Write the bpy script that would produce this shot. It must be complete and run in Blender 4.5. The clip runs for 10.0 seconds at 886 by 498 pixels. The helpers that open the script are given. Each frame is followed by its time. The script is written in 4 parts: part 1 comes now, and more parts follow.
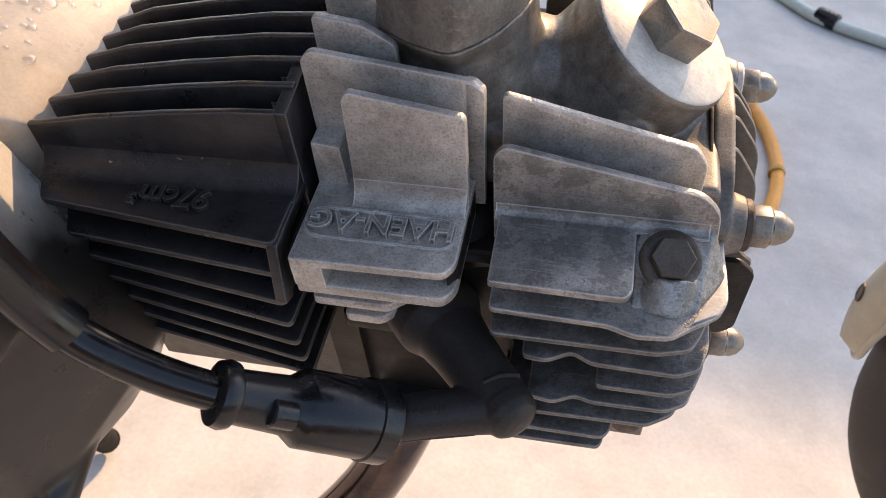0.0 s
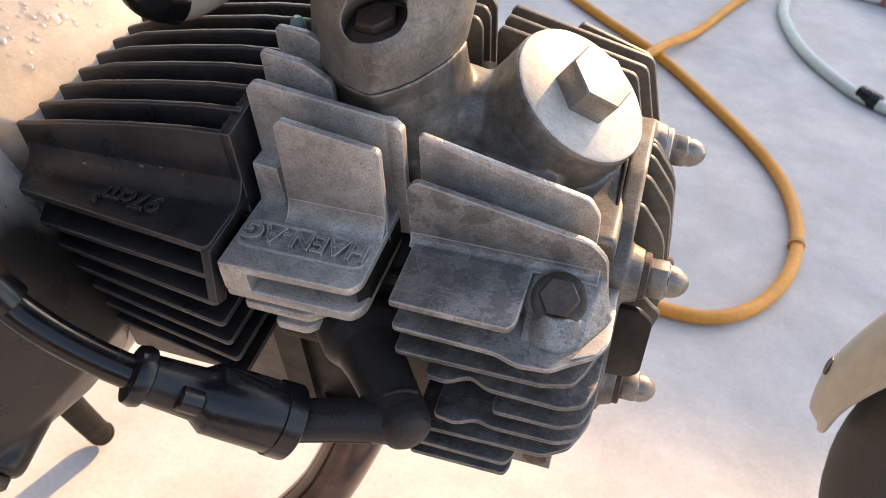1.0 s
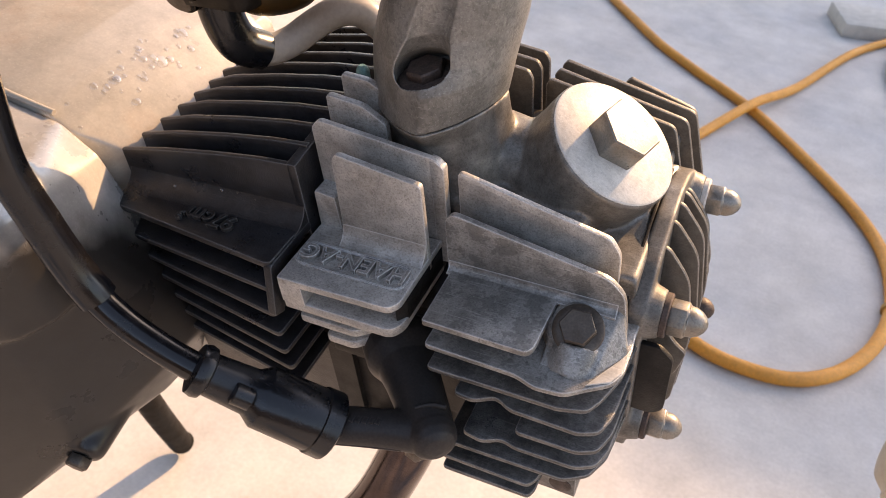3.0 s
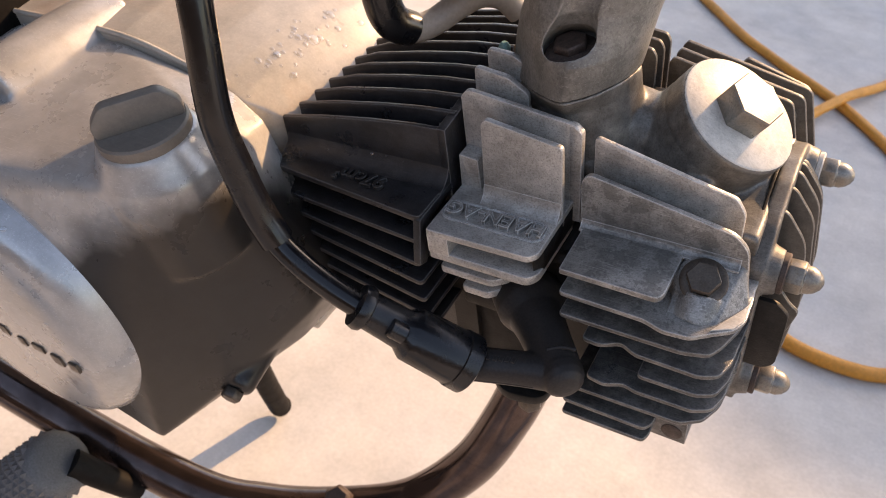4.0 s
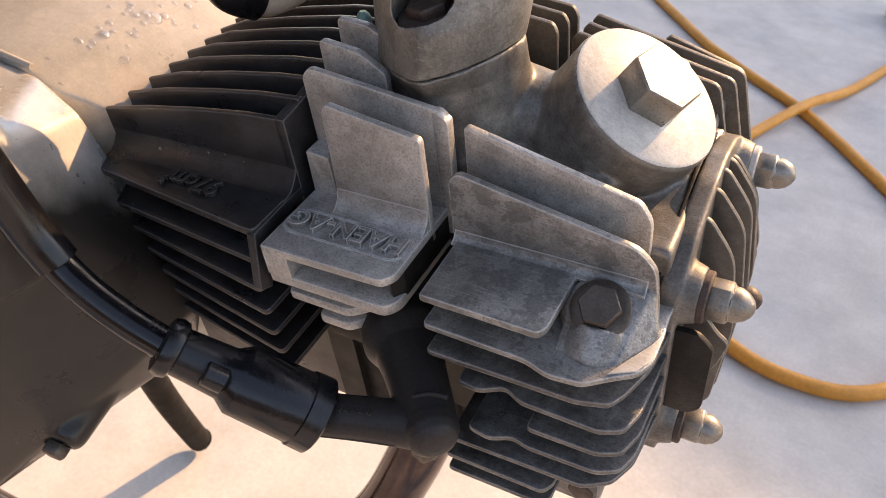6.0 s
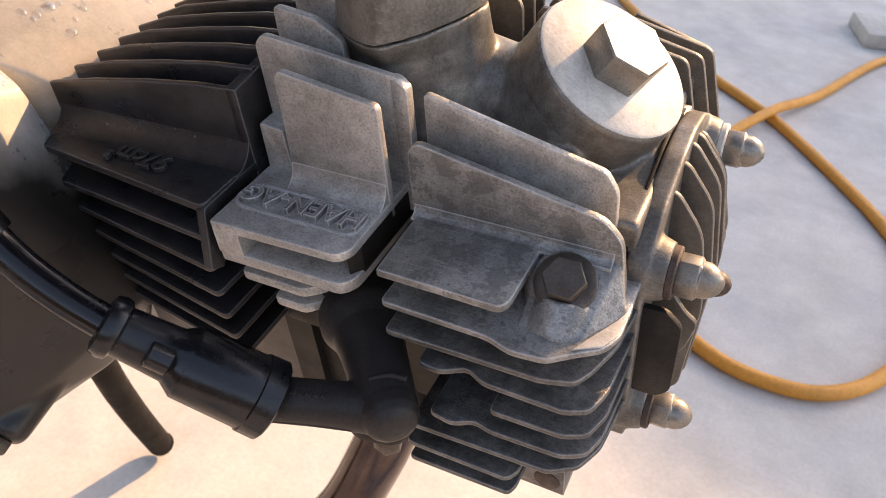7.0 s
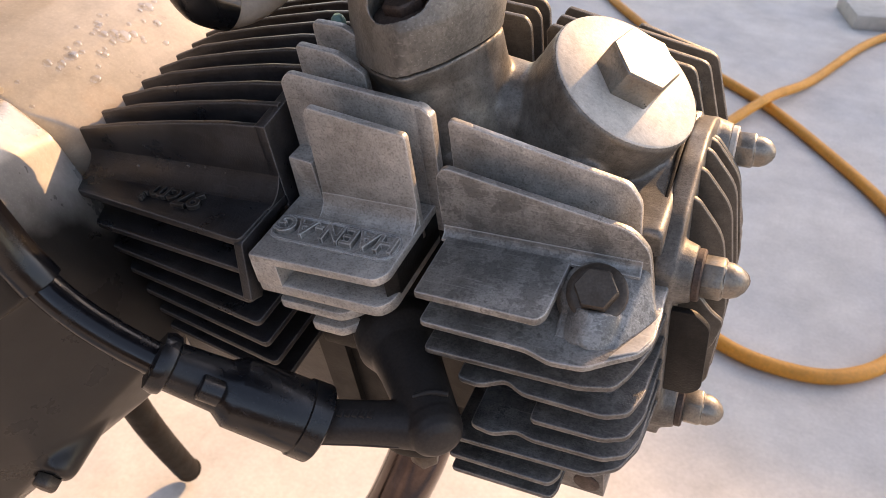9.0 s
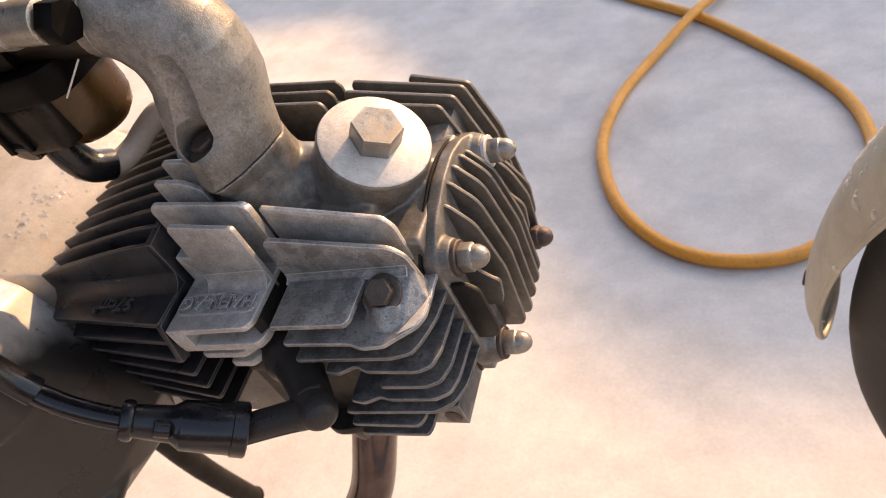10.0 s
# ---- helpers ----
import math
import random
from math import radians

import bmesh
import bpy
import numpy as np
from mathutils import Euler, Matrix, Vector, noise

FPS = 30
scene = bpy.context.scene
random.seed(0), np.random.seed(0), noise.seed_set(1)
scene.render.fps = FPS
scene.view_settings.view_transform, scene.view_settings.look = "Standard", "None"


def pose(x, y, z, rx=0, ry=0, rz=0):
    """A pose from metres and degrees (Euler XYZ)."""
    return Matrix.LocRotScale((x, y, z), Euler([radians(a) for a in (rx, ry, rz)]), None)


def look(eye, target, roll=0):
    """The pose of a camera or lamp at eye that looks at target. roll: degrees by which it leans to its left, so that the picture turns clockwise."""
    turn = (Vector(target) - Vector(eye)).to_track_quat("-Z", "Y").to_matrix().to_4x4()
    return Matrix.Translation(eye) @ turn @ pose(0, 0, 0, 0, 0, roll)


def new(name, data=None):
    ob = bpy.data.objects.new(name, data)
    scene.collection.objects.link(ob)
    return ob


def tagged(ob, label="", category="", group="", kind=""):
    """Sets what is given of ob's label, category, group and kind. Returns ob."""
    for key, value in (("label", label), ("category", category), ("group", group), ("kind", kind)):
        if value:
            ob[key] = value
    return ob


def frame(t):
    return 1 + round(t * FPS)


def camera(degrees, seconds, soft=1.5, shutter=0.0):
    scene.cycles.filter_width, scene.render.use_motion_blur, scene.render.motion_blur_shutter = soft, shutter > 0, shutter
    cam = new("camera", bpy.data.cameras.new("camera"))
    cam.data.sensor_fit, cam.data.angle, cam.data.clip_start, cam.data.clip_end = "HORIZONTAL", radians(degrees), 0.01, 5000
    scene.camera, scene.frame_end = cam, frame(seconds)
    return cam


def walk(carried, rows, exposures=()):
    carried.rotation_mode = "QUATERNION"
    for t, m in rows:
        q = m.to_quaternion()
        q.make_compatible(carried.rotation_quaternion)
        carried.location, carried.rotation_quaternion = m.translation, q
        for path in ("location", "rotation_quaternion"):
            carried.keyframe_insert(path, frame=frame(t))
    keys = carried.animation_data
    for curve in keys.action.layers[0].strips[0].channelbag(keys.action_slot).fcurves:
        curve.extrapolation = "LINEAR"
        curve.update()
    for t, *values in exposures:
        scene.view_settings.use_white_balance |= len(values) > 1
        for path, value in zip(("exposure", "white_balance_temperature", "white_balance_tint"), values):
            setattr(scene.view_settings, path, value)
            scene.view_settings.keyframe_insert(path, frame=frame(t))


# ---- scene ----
cam = camera(60.87, 10.0, soft=0.85)
PATH = [
    (0, (-0.07289, -0.15549, 0.55522), (-0.10841, 0.19835, 0.20374), 8.226),
    (0.5, (-0.05605, -0.16281, 0.56320), (-0.10025, 0.19740, 0.21926), 9.669),
    (1, (-0.03807, -0.16272, 0.56894), (-0.10703, 0.20146, 0.23337), 10.645),
    (1.5, (-0.03143, -0.16134, 0.57083), (-0.11885, 0.20532, 0.24233), 10.179),
    (2, (-0.02180, -0.16402, 0.57281), (-0.12246, 0.20444, 0.25015), 9.556),
    (2.2, (-0.01700, -0.16926, 0.57424), (-0.12273, 0.19985, 0.25395), 9.401),
    (3.3, (-0.02030, -0.17870, 0.58169), (-0.16610, 0.17475, 0.25948), 6.900),
    (3.5, (-0.02365, -0.18634, 0.58161), (-0.17704, 0.16268, 0.25811), 6.439),
    (4, (-0.02694, -0.21079, 0.58581), (-0.19664, 0.12754, 0.25911), 5.367),
    (4.5, (-0.03114, -0.22378, 0.58398), (-0.20810, 0.10913, 0.25556), 4.804),
    (5, (-0.01287, -0.19492, 0.57453), (-0.18870, 0.14072, 0.24828), 4.868),
    (5.5, (-0.00670, -0.16707, 0.57008), (-0.17329, 0.17606, 0.24680), 5.531),
    (5.7, (-0.01377, -0.15923, 0.56379), (-0.17780, 0.18687, 0.24237), 5.707),
    (7, (-0.01011, -0.15297, 0.54372), (-0.15636, 0.20907, 0.23141), 7.689),
    (7.5, (-0.00851, -0.15538, 0.54324), (-0.15365, 0.20845, 0.23248), 7.791),
    (8, (-0.01020, -0.15975, 0.54426), (-0.15463, 0.20499, 0.23425), 7.525),
    (8.5, (-0.01882, -0.16362, 0.54716), (-0.16400, 0.20222, 0.23880), 6.540),
    (9, (-0.01580, -0.15961, 0.55003), (-0.16473, 0.20412, 0.24097), 3.746),
    (9.5, (0.00585, -0.17000, 0.56541), (-0.15398, 0.18471, 0.25136), -2.392),
    (10, (0.07798, -0.18613, 0.60637), (-0.09663, 0.16008, 0.29070), -16.110),
]
walk(cam, [(t, look(eye, target, roll)) for t, eye, target, roll in PATH], [(0.0, 1.5, 8000, 17), (0.5, 1.7, 8100, 17), (2.0, 1.68, 8500, 20), (3.5, 1.45, 8500, 20), (4.5, 1.35, 8300, 19), (5.5, 1.45, 8500, 20), (7.0, 1.6, 8600, 20), (8.5, 1.55, 8700, 21), (10.0, 1.5, 8800, 21)])
cam.data.dof.use_dof = True
cam.data.dof.focus_distance = 0.21
cam.data.dof.aperture_fstop = 36.0

# ---- light ----
SUN = Vector((0.318, 0.837, 0.446)).normalized()
world = bpy.data.worlds.new("sky")
scene.world = world
world.use_nodes = True
sky = world.node_tree.nodes.new("ShaderNodeTexSky")
sky.sky_type = "NISHITA"
sky.sun_disc = False
sky.sun_elevation = math.asin(SUN.z)
sky.sun_rotation = math.atan2(SUN.x, SUN.y)
back = world.node_tree.nodes["Background"]
back.inputs["Strength"].default_value = 0.19
world.node_tree.links.new(sky.outputs[0], back.inputs["Color"])
lamp = bpy.data.lights.new("sun", "SUN")
lamp.energy = 2.9
lamp.angle = radians(0.45)
lamp.color = (1.0, 0.71, 0.43)
sun = new("sun", lamp)
sun.matrix_world = look(SUN * 20, (0, 0, 0))


# ---- engine frame: x ahead along the barrel, y away from the near side, z up; its units are U metres ----
U = 0.00087
TILTED = Matrix(((0.99047, -0.01587, -0.13682, 0), (0, 0.99334, -0.11523, 0), (0.13774, 0.11413, 0.98387, 0.432), (0, 0, 0, 1)))
ORIGIN = {}


def thing(name, label, category, at=(0, 0, 0), group=""):
    """An empty in the engine's frame, at the given place."""
    ob = new(name)
    ob.empty_display_size = 0.01
    ob.matrix_world = TILTED @ Matrix.Translation(Vector(at) * U)
    ORIGIN[ob.name] = Vector(at)
    return tagged(ob, label, category, group)


def ground_thing(name, label, category, at=(0, 0, 0)):
    """An empty on the ground, in metres."""
    ob = new(name)
    ob.empty_display_size = 0.01
    ob.matrix_world = Matrix.Translation(at)
    return tagged(ob, label, category)


def part(name, bm, material, parent, label="", smooth=40, remesh=0.0, soften=0):
    """Links a bmesh in engine units as one mesh under a thing or a part."""
    root = parent
    while root.parent:
        root = root.parent
    off = ORIGIN.get(root.name)
    if off is not None:
        bmesh.ops.translate(bm, verts=bm.verts, vec=-off)
        bmesh.ops.scale(bm, verts=bm.verts, vec=(U, U, U))
    elif root.name in PLACED:
        bmesh.ops.translate(bm, verts=bm.verts, vec=-PLACED[root.name])
    bmesh.ops.recalc_face_normals(bm, faces=bm.faces)
    me = bpy.data.meshes.new(name)
    bm.to_mesh(me)
    bm.free()
    me.materials.append(material)
    for p in me.polygons:
        p.use_smooth = True
    if not remesh:
        me.set_sharp_from_angle(angle=radians(smooth))
    ob = new(name, me)
    ob.parent = parent
    if remesh:
        m = ob.modifiers.new("cast", "REMESH")
        m.mode, m.voxel_size, m.use_smooth_shade = "VOXEL", remesh * U, True
        if soften:
            m = ob.modifiers.new("soft", "SMOOTH")
            m.factor, m.iterations = 0.5, soften
    return tagged(ob, label) if label else ob


PLACED = {}


# ---- shapes ----
def rounded(pts, r, seg=4):
    """A polygon with its corners rounded by r (or by a radius of its own for each corner)."""
    out, n = [], len(pts)
    rs = r if isinstance(r, (list, tuple)) else [r] * n
    for i in range(n):
        a, b, c = (Vector(pts[(i + k) % n]) for k in (-1, 0, 1))
        u, v = (a - b), (c - b)
        k = min(rs[i], 0.45 * u.length, 0.45 * v.length)
        if k < 1e-6:
            out.append(b)
            continue
        p, q = b + u.normalized() * k, b + v.normalized() * k
        for s in range(seg + 1):
            t = s / seg
            out.append((1 - t) ** 2 * p + 2 * t * (1 - t) * b + t * t * q)
    return out


def slab(bm, pts, axis, lo, hi, bevel=0.5, shift=None):
    """A plate: the polygon pts drawn across the axis, from lo to hi, its rims bevelled. shift(p) may move each point."""
    def place(u, v, w):
        p = {"x": (w, u, v), "y": (u, w, v), "z": (u, v, w)}[axis]
        return Vector(p)
    low = [bm.verts.new(place(p[0], p[1], lo)) for p in pts]
    high = [bm.verts.new(place(p[0], p[1], hi)) for p in pts]
    n = len(pts)
    faces = [bm.faces.new(low[::-1]), bm.faces.new(high)]
    rims = []
    for i in range(n):
        j = (i + 1) % n
        faces.append(bm.faces.new((low[i], low[j], high[j], high[i])))
        rims += [bm.edges.get((low[i], low[j])), bm.edges.get((high[i], high[j]))]
    verts = low + high
    if bevel:
        bmesh.ops.recalc_face_normals(bm, faces=faces)
        out = bmesh.ops.bevel(bm, geom=rims, offset=bevel, segments=2, profile=0.5, affect="EDGES", clamp_overlap=True)
        verts = list({v for f in out["faces"] for v in f.verts} | {v for v in verts if v.is_valid})
    if shift:
        for v in verts:
            v.co = shift(v.co)
    return bm


def block(bm, lo, hi, bevel=0.8):
    (x0, y0, z0), (x1, y1, z1) = lo, hi
    return slab(bm, [(x0, y0), (x1, y0), (x1, y1), (x0, y1)], "z", z0, z1, bevel)


def frame_of(way):
    w = Vector(way).normalized()
    a = w.orthogonal().normalized()
    return a, w.cross(a), w


def turned(bm, at, way, profile, n=32, flats=0, squash=1.0):
    """A body of revolution: profile of (distance along way, radius)."""
    at = Vector(at)
    a, b, w = frame_of(way)
    rings = []
    for d, r in profile:
        rings.append([bm.verts.new(at + w * d + (a * math.cos(2 * math.pi * k / n) + b * math.sin(2 * math.pi * k / n) * squash) * max(r, 0.01)) for k in range(n)])
    for p, q in zip(rings, rings[1:]):
        for k in range(n):
            bm.faces.new((p[k], p[(k + 1) % n], q[(k + 1) % n], q[k]))
    bm.faces.new(rings[0][::-1])
    bm.faces.new(rings[-1])
    return bm


def hexagon(bm, at, way, flats, height, chamfer=0.8, twist=0.0):
    """A hexagonal head with its top corners turned off."""
    at = Vector(at)
    a, b, w = frame_of(way)
    r = flats / math.sqrt(3)
    rings = []
    for d, k in ((0, 1), (height - chamfer, 1), (height, 1 - 1.1 * chamfer / r)):
        rings.append([bm.verts.new(at + w * d + (a * math.cos(math.pi / 3 * i + twist) + b * math.sin(math.pi / 3 * i + twist)) * r * k) for i in range(6)])
    for p, q in zip(rings, rings[1:]):
        for k in range(6):
            bm.faces.new((p[k], p[(k + 1) % 6], q[(k + 1) % 6], q[k]))
    bm.faces.new(rings[0][::-1])
    bm.faces.new(rings[-1])
    bmesh.ops.bevel(bm, geom=[e for e in bm.edges if e.verts[0] in rings[0] + rings[1] and e.verts[1] in rings[0] + rings[1]], offset=0.25, segments=1, affect="EDGES")
    return bm


def smooth_line(points, steps=8):
    """A Catmull-Rom line through the points; each point is (x, y, z, radius...)"""
    ps = [Vector(p) for p in points]
    ps = [2 * ps[0] - ps[1]] + ps + [2 * ps[-1] - ps[-2]]
    out = []
    for a, b, c, d in zip(ps, ps[1:], ps[2:], ps[3:]):
        for s in range(steps):
            t = s / steps
            out.append(0.5 * (2 * b + (c - a) * t + (2 * a - 5 * b + 4 * c - d) * t * t + (3 * b - a - 3 * c + d) * t ** 3))
    out.append(ps[-2])
    return out


def tube(bm, points, steps=8, n=20, caps=True):
    """A tube along points of (x, y, z, radius)."""
    line = smooth_line(points, steps)
    rings, a = [], None
    for i, p in enumerate(line):
        nxt, prv = line[min(i + 1, len(line) - 1)], line[max(i - 1, 0)]
        w = (Vector(nxt[:3]) - Vector(prv[:3])).normalized()
        a = w.orthogonal().normalized() if a is None else (a - w * a.dot(w)).normalized()
        b = w.cross(a)
        rings.append([bm.verts.new(Vector(p[:3]) + (a * math.cos(2 * math.pi * k / n) + b * math.sin(2 * math.pi * k / n)) * p[3]) for k in range(n)])
    for p, q in zip(rings, rings[1:]):
        for k in range(n):
            bm.faces.new((p[k], p[(k + 1) % n], q[(k + 1) % n], q[k]))
    if caps:
        bm.faces.new(rings[0][::-1])
        bm.faces.new(rings[-1])
    return bm


def loft(bm, sections):
    """Joins rings of equally many points into one closed body."""
    rings = [[bm.verts.new(p) for p in s] for s in sections]
    n = len(rings[0])
    for p, q in zip(rings, rings[1:]):
        for k in range(n):
            bm.faces.new((p[k], p[(k + 1) % n], q[(k + 1) % n], q[k]))
    bm.faces.new(rings[0][::-1])
    bm.faces.new(rings[-1])
    return bm


def hull(bm, points):
    vs = [bm.verts.new(p) for p in points]
    bmesh.ops.convex_hull(bm, input=vs)
    return bm


def letters(text, size, depth, m, name, material, parent):
    """Raised lettering in the engine's units, laid by the matrix m."""
    cu = bpy.data.curves.new(name, "FONT")
    cu.body, cu.size, cu.extrude, cu.align_x, cu.align_y = text, size, depth, "CENTER", "CENTER"
    cu.bevel_depth, cu.offset = 0.12, 0.12
    tmp = bpy.data.objects.new("tmp", cu)
    scene.collection.objects.link(tmp)
    me = bpy.data.meshes.new_from_object(tmp.evaluated_get(bpy.context.evaluated_depsgraph_get()))
    bpy.data.objects.remove(tmp)
    bm = bmesh.new()
    bm.from_mesh(me)
    bmesh.ops.transform(bm, matrix=m, verts=bm.verts)
    bpy.data.meshes.remove(me)
    return part(name, bm, material, parent)


# ---- materials ----
def material(name, base, rough=0.5, metal=0.0, grain=900.0, bump=0.15, stain=None, stain_scale=60.0, stain_amount=0.5, vary=0.15, fine=None, specular=0.5, edge=0.0, speck=0.0, mid=0.0, mid_scale=300.0, scratch=0.0, shade_film=None, blotch=0.0):
    """Two scales of variation: broad stains and fine cast grain, with relief; metres."""
    m = bpy.data.materials.new(name)
    m.use_nodes = True
    nt = m.node_tree
    n, l = nt.nodes, nt.links
    b = n["Principled BSDF"]
    tc = n.new("ShaderNodeTexCoord")
    broad = n.new("ShaderNodeTexNoise")
    broad.inputs["Scale"].default_value, broad.inputs["Detail"].default_value, broad.inputs["Roughness"].default_value = stain_scale, 6, 0.65
    small = n.new("ShaderNodeTexNoise")
    small.inputs["Scale"].default_value, small.inputs["Detail"].default_value = grain, 4
    for t in (broad, small):
        l.new(tc.outputs["Object"], t.inputs["Vector"])
    ramp = n.new("ShaderNodeValToRGB")
    ramp.color_ramp.elements[0].position, ramp.color_ramp.elements[1].position = 0.62 - 0.25 * stain_amount, 0.72
    l.new(broad.outputs["Fac"], ramp.inputs["Fac"])
    mix = n.new("ShaderNodeMix")
    mix.data_type = "RGBA"
    mix.inputs[6].default_value = (*base, 1)
    mix.inputs[7].default_value = (*(stain or [c * 0.6 for c in base]), 1)
    fac = n.new("ShaderNodeMath")
    fac.operation = "MULTIPLY"
    fac.inputs[1].default_value = stain_amount
    l.new(ramp.outputs["Color"], fac.inputs[0])
    l.new(fac.outputs[0], mix.inputs[0])
    hsv = n.new("ShaderNodeHueSaturation")
    rng = n.new("ShaderNodeMapRange")
    rng.inputs[1].default_value, rng.inputs[2].default_value = 0.3, 0.7
    rng.inputs[3].default_value, rng.inputs[4].default_value = 1 - vary, 1 + vary
    l.new(small.outputs["Fac"], rng.inputs[0])
    l.new(rng.outputs[0], hsv.inputs["Value"])
    l.new(mix.outputs[2], hsv.inputs["Color"])
    colour = hsv.outputs[0]
    if mid:
        blot = n.new("ShaderNodeTexNoise")
        blot.inputs["Scale"].default_value, blot.inputs["Detail"].default_value, blot.inputs["Roughness"].default_value = mid_scale, 7, 0.7
        l.new(tc.outputs["Object"], blot.inputs["Vector"])
        tone = n.new("ShaderNodeMapRange")
        tone.inputs[1].default_value, tone.inputs[2].default_value = 0.36, 0.64
        tone.inputs[3].default_value, tone.inputs[4].default_value = 1 - mid, 1 + mid
        l.new(blot.outputs["Fac"], tone.inputs[0])
        hue = n.new("ShaderNodeHueSaturation")
        l.new(tone.outputs[0], hue.inputs["Value"])
        l.new(colour, hue.inputs["Color"])
        colour = hue.outputs[0]
    if blotch:
        flake = n.new("ShaderNodeTexNoise")
        flake.inputs["Scale"].default_value, flake.inputs["Detail"].default_value, flake.inputs["Roughness"].default_value = 130, 9, 0.72
        l.new(tc.outputs["Object"], flake.inputs["Vector"])
        bound = n.new("ShaderNodeMapRange")
        bound.inputs[1].default_value, bound.inputs[2].default_value = 0.51, 0.56
        bound.inputs[3].default_value, bound.inputs[4].default_value = 0, blotch
        l.new(flake.outputs["Fac"], bound.inputs[0])
        grime = n.new("ShaderNodeMix")
        grime.data_type = "RGBA"
        grime.inputs[7].default_value = (*[c * 0.38 for c in base], 1)
        l.new(bound.outputs[0], grime.inputs[0])
        l.new(colour, grime.inputs[6])
        colour = grime.outputs[2]
    if scratch:
        for turn in (0.5, -0.9):
            lay = n.new("ShaderNodeMapping")
            lay.inputs["Rotation"].default_value = (turn, 0.4 * turn, 1.3 * turn)
            lay.inputs["Scale"].default_value = (90, 2600, 2600)
            l.new(tc.outputs["Object"], lay.inputs["Vector"])
            hair = n.new("ShaderNodeTexNoise")
            hair.inputs["Scale"].default_value, hair.inputs["Detail"].default_value = 1.0, 1
            l.new(lay.outputs[0], hair.inputs["Vector"])
            cut = n.new("ShaderNodeMapRange")
            cut.inputs[1].default_value, cut.inputs[2].default_value = 0.66, 0.74
            cut.inputs[3].default_value, cut.inputs[4].default_value = 0, scratch
            l.new(hair.outputs["Fac"], cut.inputs[0])
            bare = n.new("ShaderNodeMix")
            bare.data_type = "RGBA"
            bare.inputs[7].default_value = (*[min(0.8, c * 1.8 + 0.05) for c in base], 1)
            l.new(cut.outputs[0], bare.inputs[0])
            l.new(colour, bare.inputs[6])
            colour = bare.outputs[2]
    # darkens one flank: oil film and the flank's shade, both put into the colour
    if shade_film:
        lo, hi, shade_tone, amount = shade_film
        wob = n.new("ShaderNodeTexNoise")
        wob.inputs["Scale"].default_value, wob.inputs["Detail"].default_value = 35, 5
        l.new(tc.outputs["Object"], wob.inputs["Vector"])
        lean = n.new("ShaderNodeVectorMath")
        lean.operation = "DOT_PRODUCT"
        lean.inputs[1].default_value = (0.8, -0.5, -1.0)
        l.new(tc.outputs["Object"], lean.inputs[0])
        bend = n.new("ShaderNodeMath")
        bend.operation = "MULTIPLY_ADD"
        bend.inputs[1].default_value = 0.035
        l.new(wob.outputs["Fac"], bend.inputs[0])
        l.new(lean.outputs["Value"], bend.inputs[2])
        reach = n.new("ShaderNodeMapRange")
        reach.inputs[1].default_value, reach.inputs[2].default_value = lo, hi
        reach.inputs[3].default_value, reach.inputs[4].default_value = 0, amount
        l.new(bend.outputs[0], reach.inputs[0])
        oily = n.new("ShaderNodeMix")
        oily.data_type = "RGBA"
        oily.inputs[7].default_value = (*shade_tone, 1)
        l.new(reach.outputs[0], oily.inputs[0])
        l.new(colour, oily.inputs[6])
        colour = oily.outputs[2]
    if speck:
        dots = n.new("ShaderNodeTexNoise")
        dots.inputs["Scale"].default_value, dots.inputs["Detail"].default_value = grain * 0.7, 3
        l.new(tc.outputs["Object"], dots.inputs["Vector"])
        pit = n.new("ShaderNodeMapRange")
        pit.inputs[1].default_value, pit.inputs[2].default_value = 0.54, 0.62
        pit.inputs[3].default_value, pit.inputs[4].default_value = 0, speck
        l.new(dots.outputs["Fac"], pit.inputs[0])
        dark = n.new("ShaderNodeMix")
        dark.data_type = "RGBA"
        dark.inputs[7].default_value = (*[c * 0.35 for c in (stain or base)], 1)
        l.new(pit.outputs[0], dark.inputs[0])
        l.new(colour, dark.inputs[6])
        colour = dark.outputs[2]
    if edge:
        geo = n.new("ShaderNodeNewGeometry")
        round_off = n.new("ShaderNodeBevel")
        round_off.samples = 4
        round_off.inputs["Radius"].default_value = 0.0007
        turn = n.new("ShaderNodeVectorMath")
        turn.operation = "DOT_PRODUCT"
        l.new(round_off.outputs[0], turn.inputs[0])
        l.new(geo.outputs["Normal"], turn.inputs[1])
        worn = n.new("ShaderNodeMapRange")
        worn.inputs[1].default_value, worn.inputs[2].default_value = 0.985, 0.88
        worn.inputs[3].default_value, worn.inputs[4].default_value = 0, edge
        l.new(turn.outputs["Value"], worn.inputs[0])
        rub = n.new("ShaderNodeMath")
        rub.operation = "MULTIPLY"
        l.new(worn.outputs[0], rub.inputs[0])
        l.new(rng.outputs[0], rub.inputs[1])
        bright = n.new("ShaderNodeMix")
        bright.data_type = "RGBA"
        bright.inputs[7].default_value = (*[min(0.8, c * 2.3 + 0.12) for c in base], 1)
        l.new(rub.outputs[0], bright.inputs[0])
        l.new(colour, bright.inputs[6])
        colour = bright.outputs[2]
    l.new(colour, b.inputs["Base Color"])
    rr = n.new("ShaderNodeMapRange")
    rr.inputs[1].default_value, rr.inputs[2].default_value = 0.3, 0.7
    rr.inputs[3].default_value, rr.inputs[4].default_value = max(rough - 0.12, 0.03), min(rough + 0.15, 1)
    l.new(broad.outputs["Fac"], rr.inputs[0])
    l.new(rr.outputs[0], b.inputs["Roughness"])
    b.inputs["Metallic"].default_value = metal
    b.inputs["Specular IOR Level"].default_value = specular
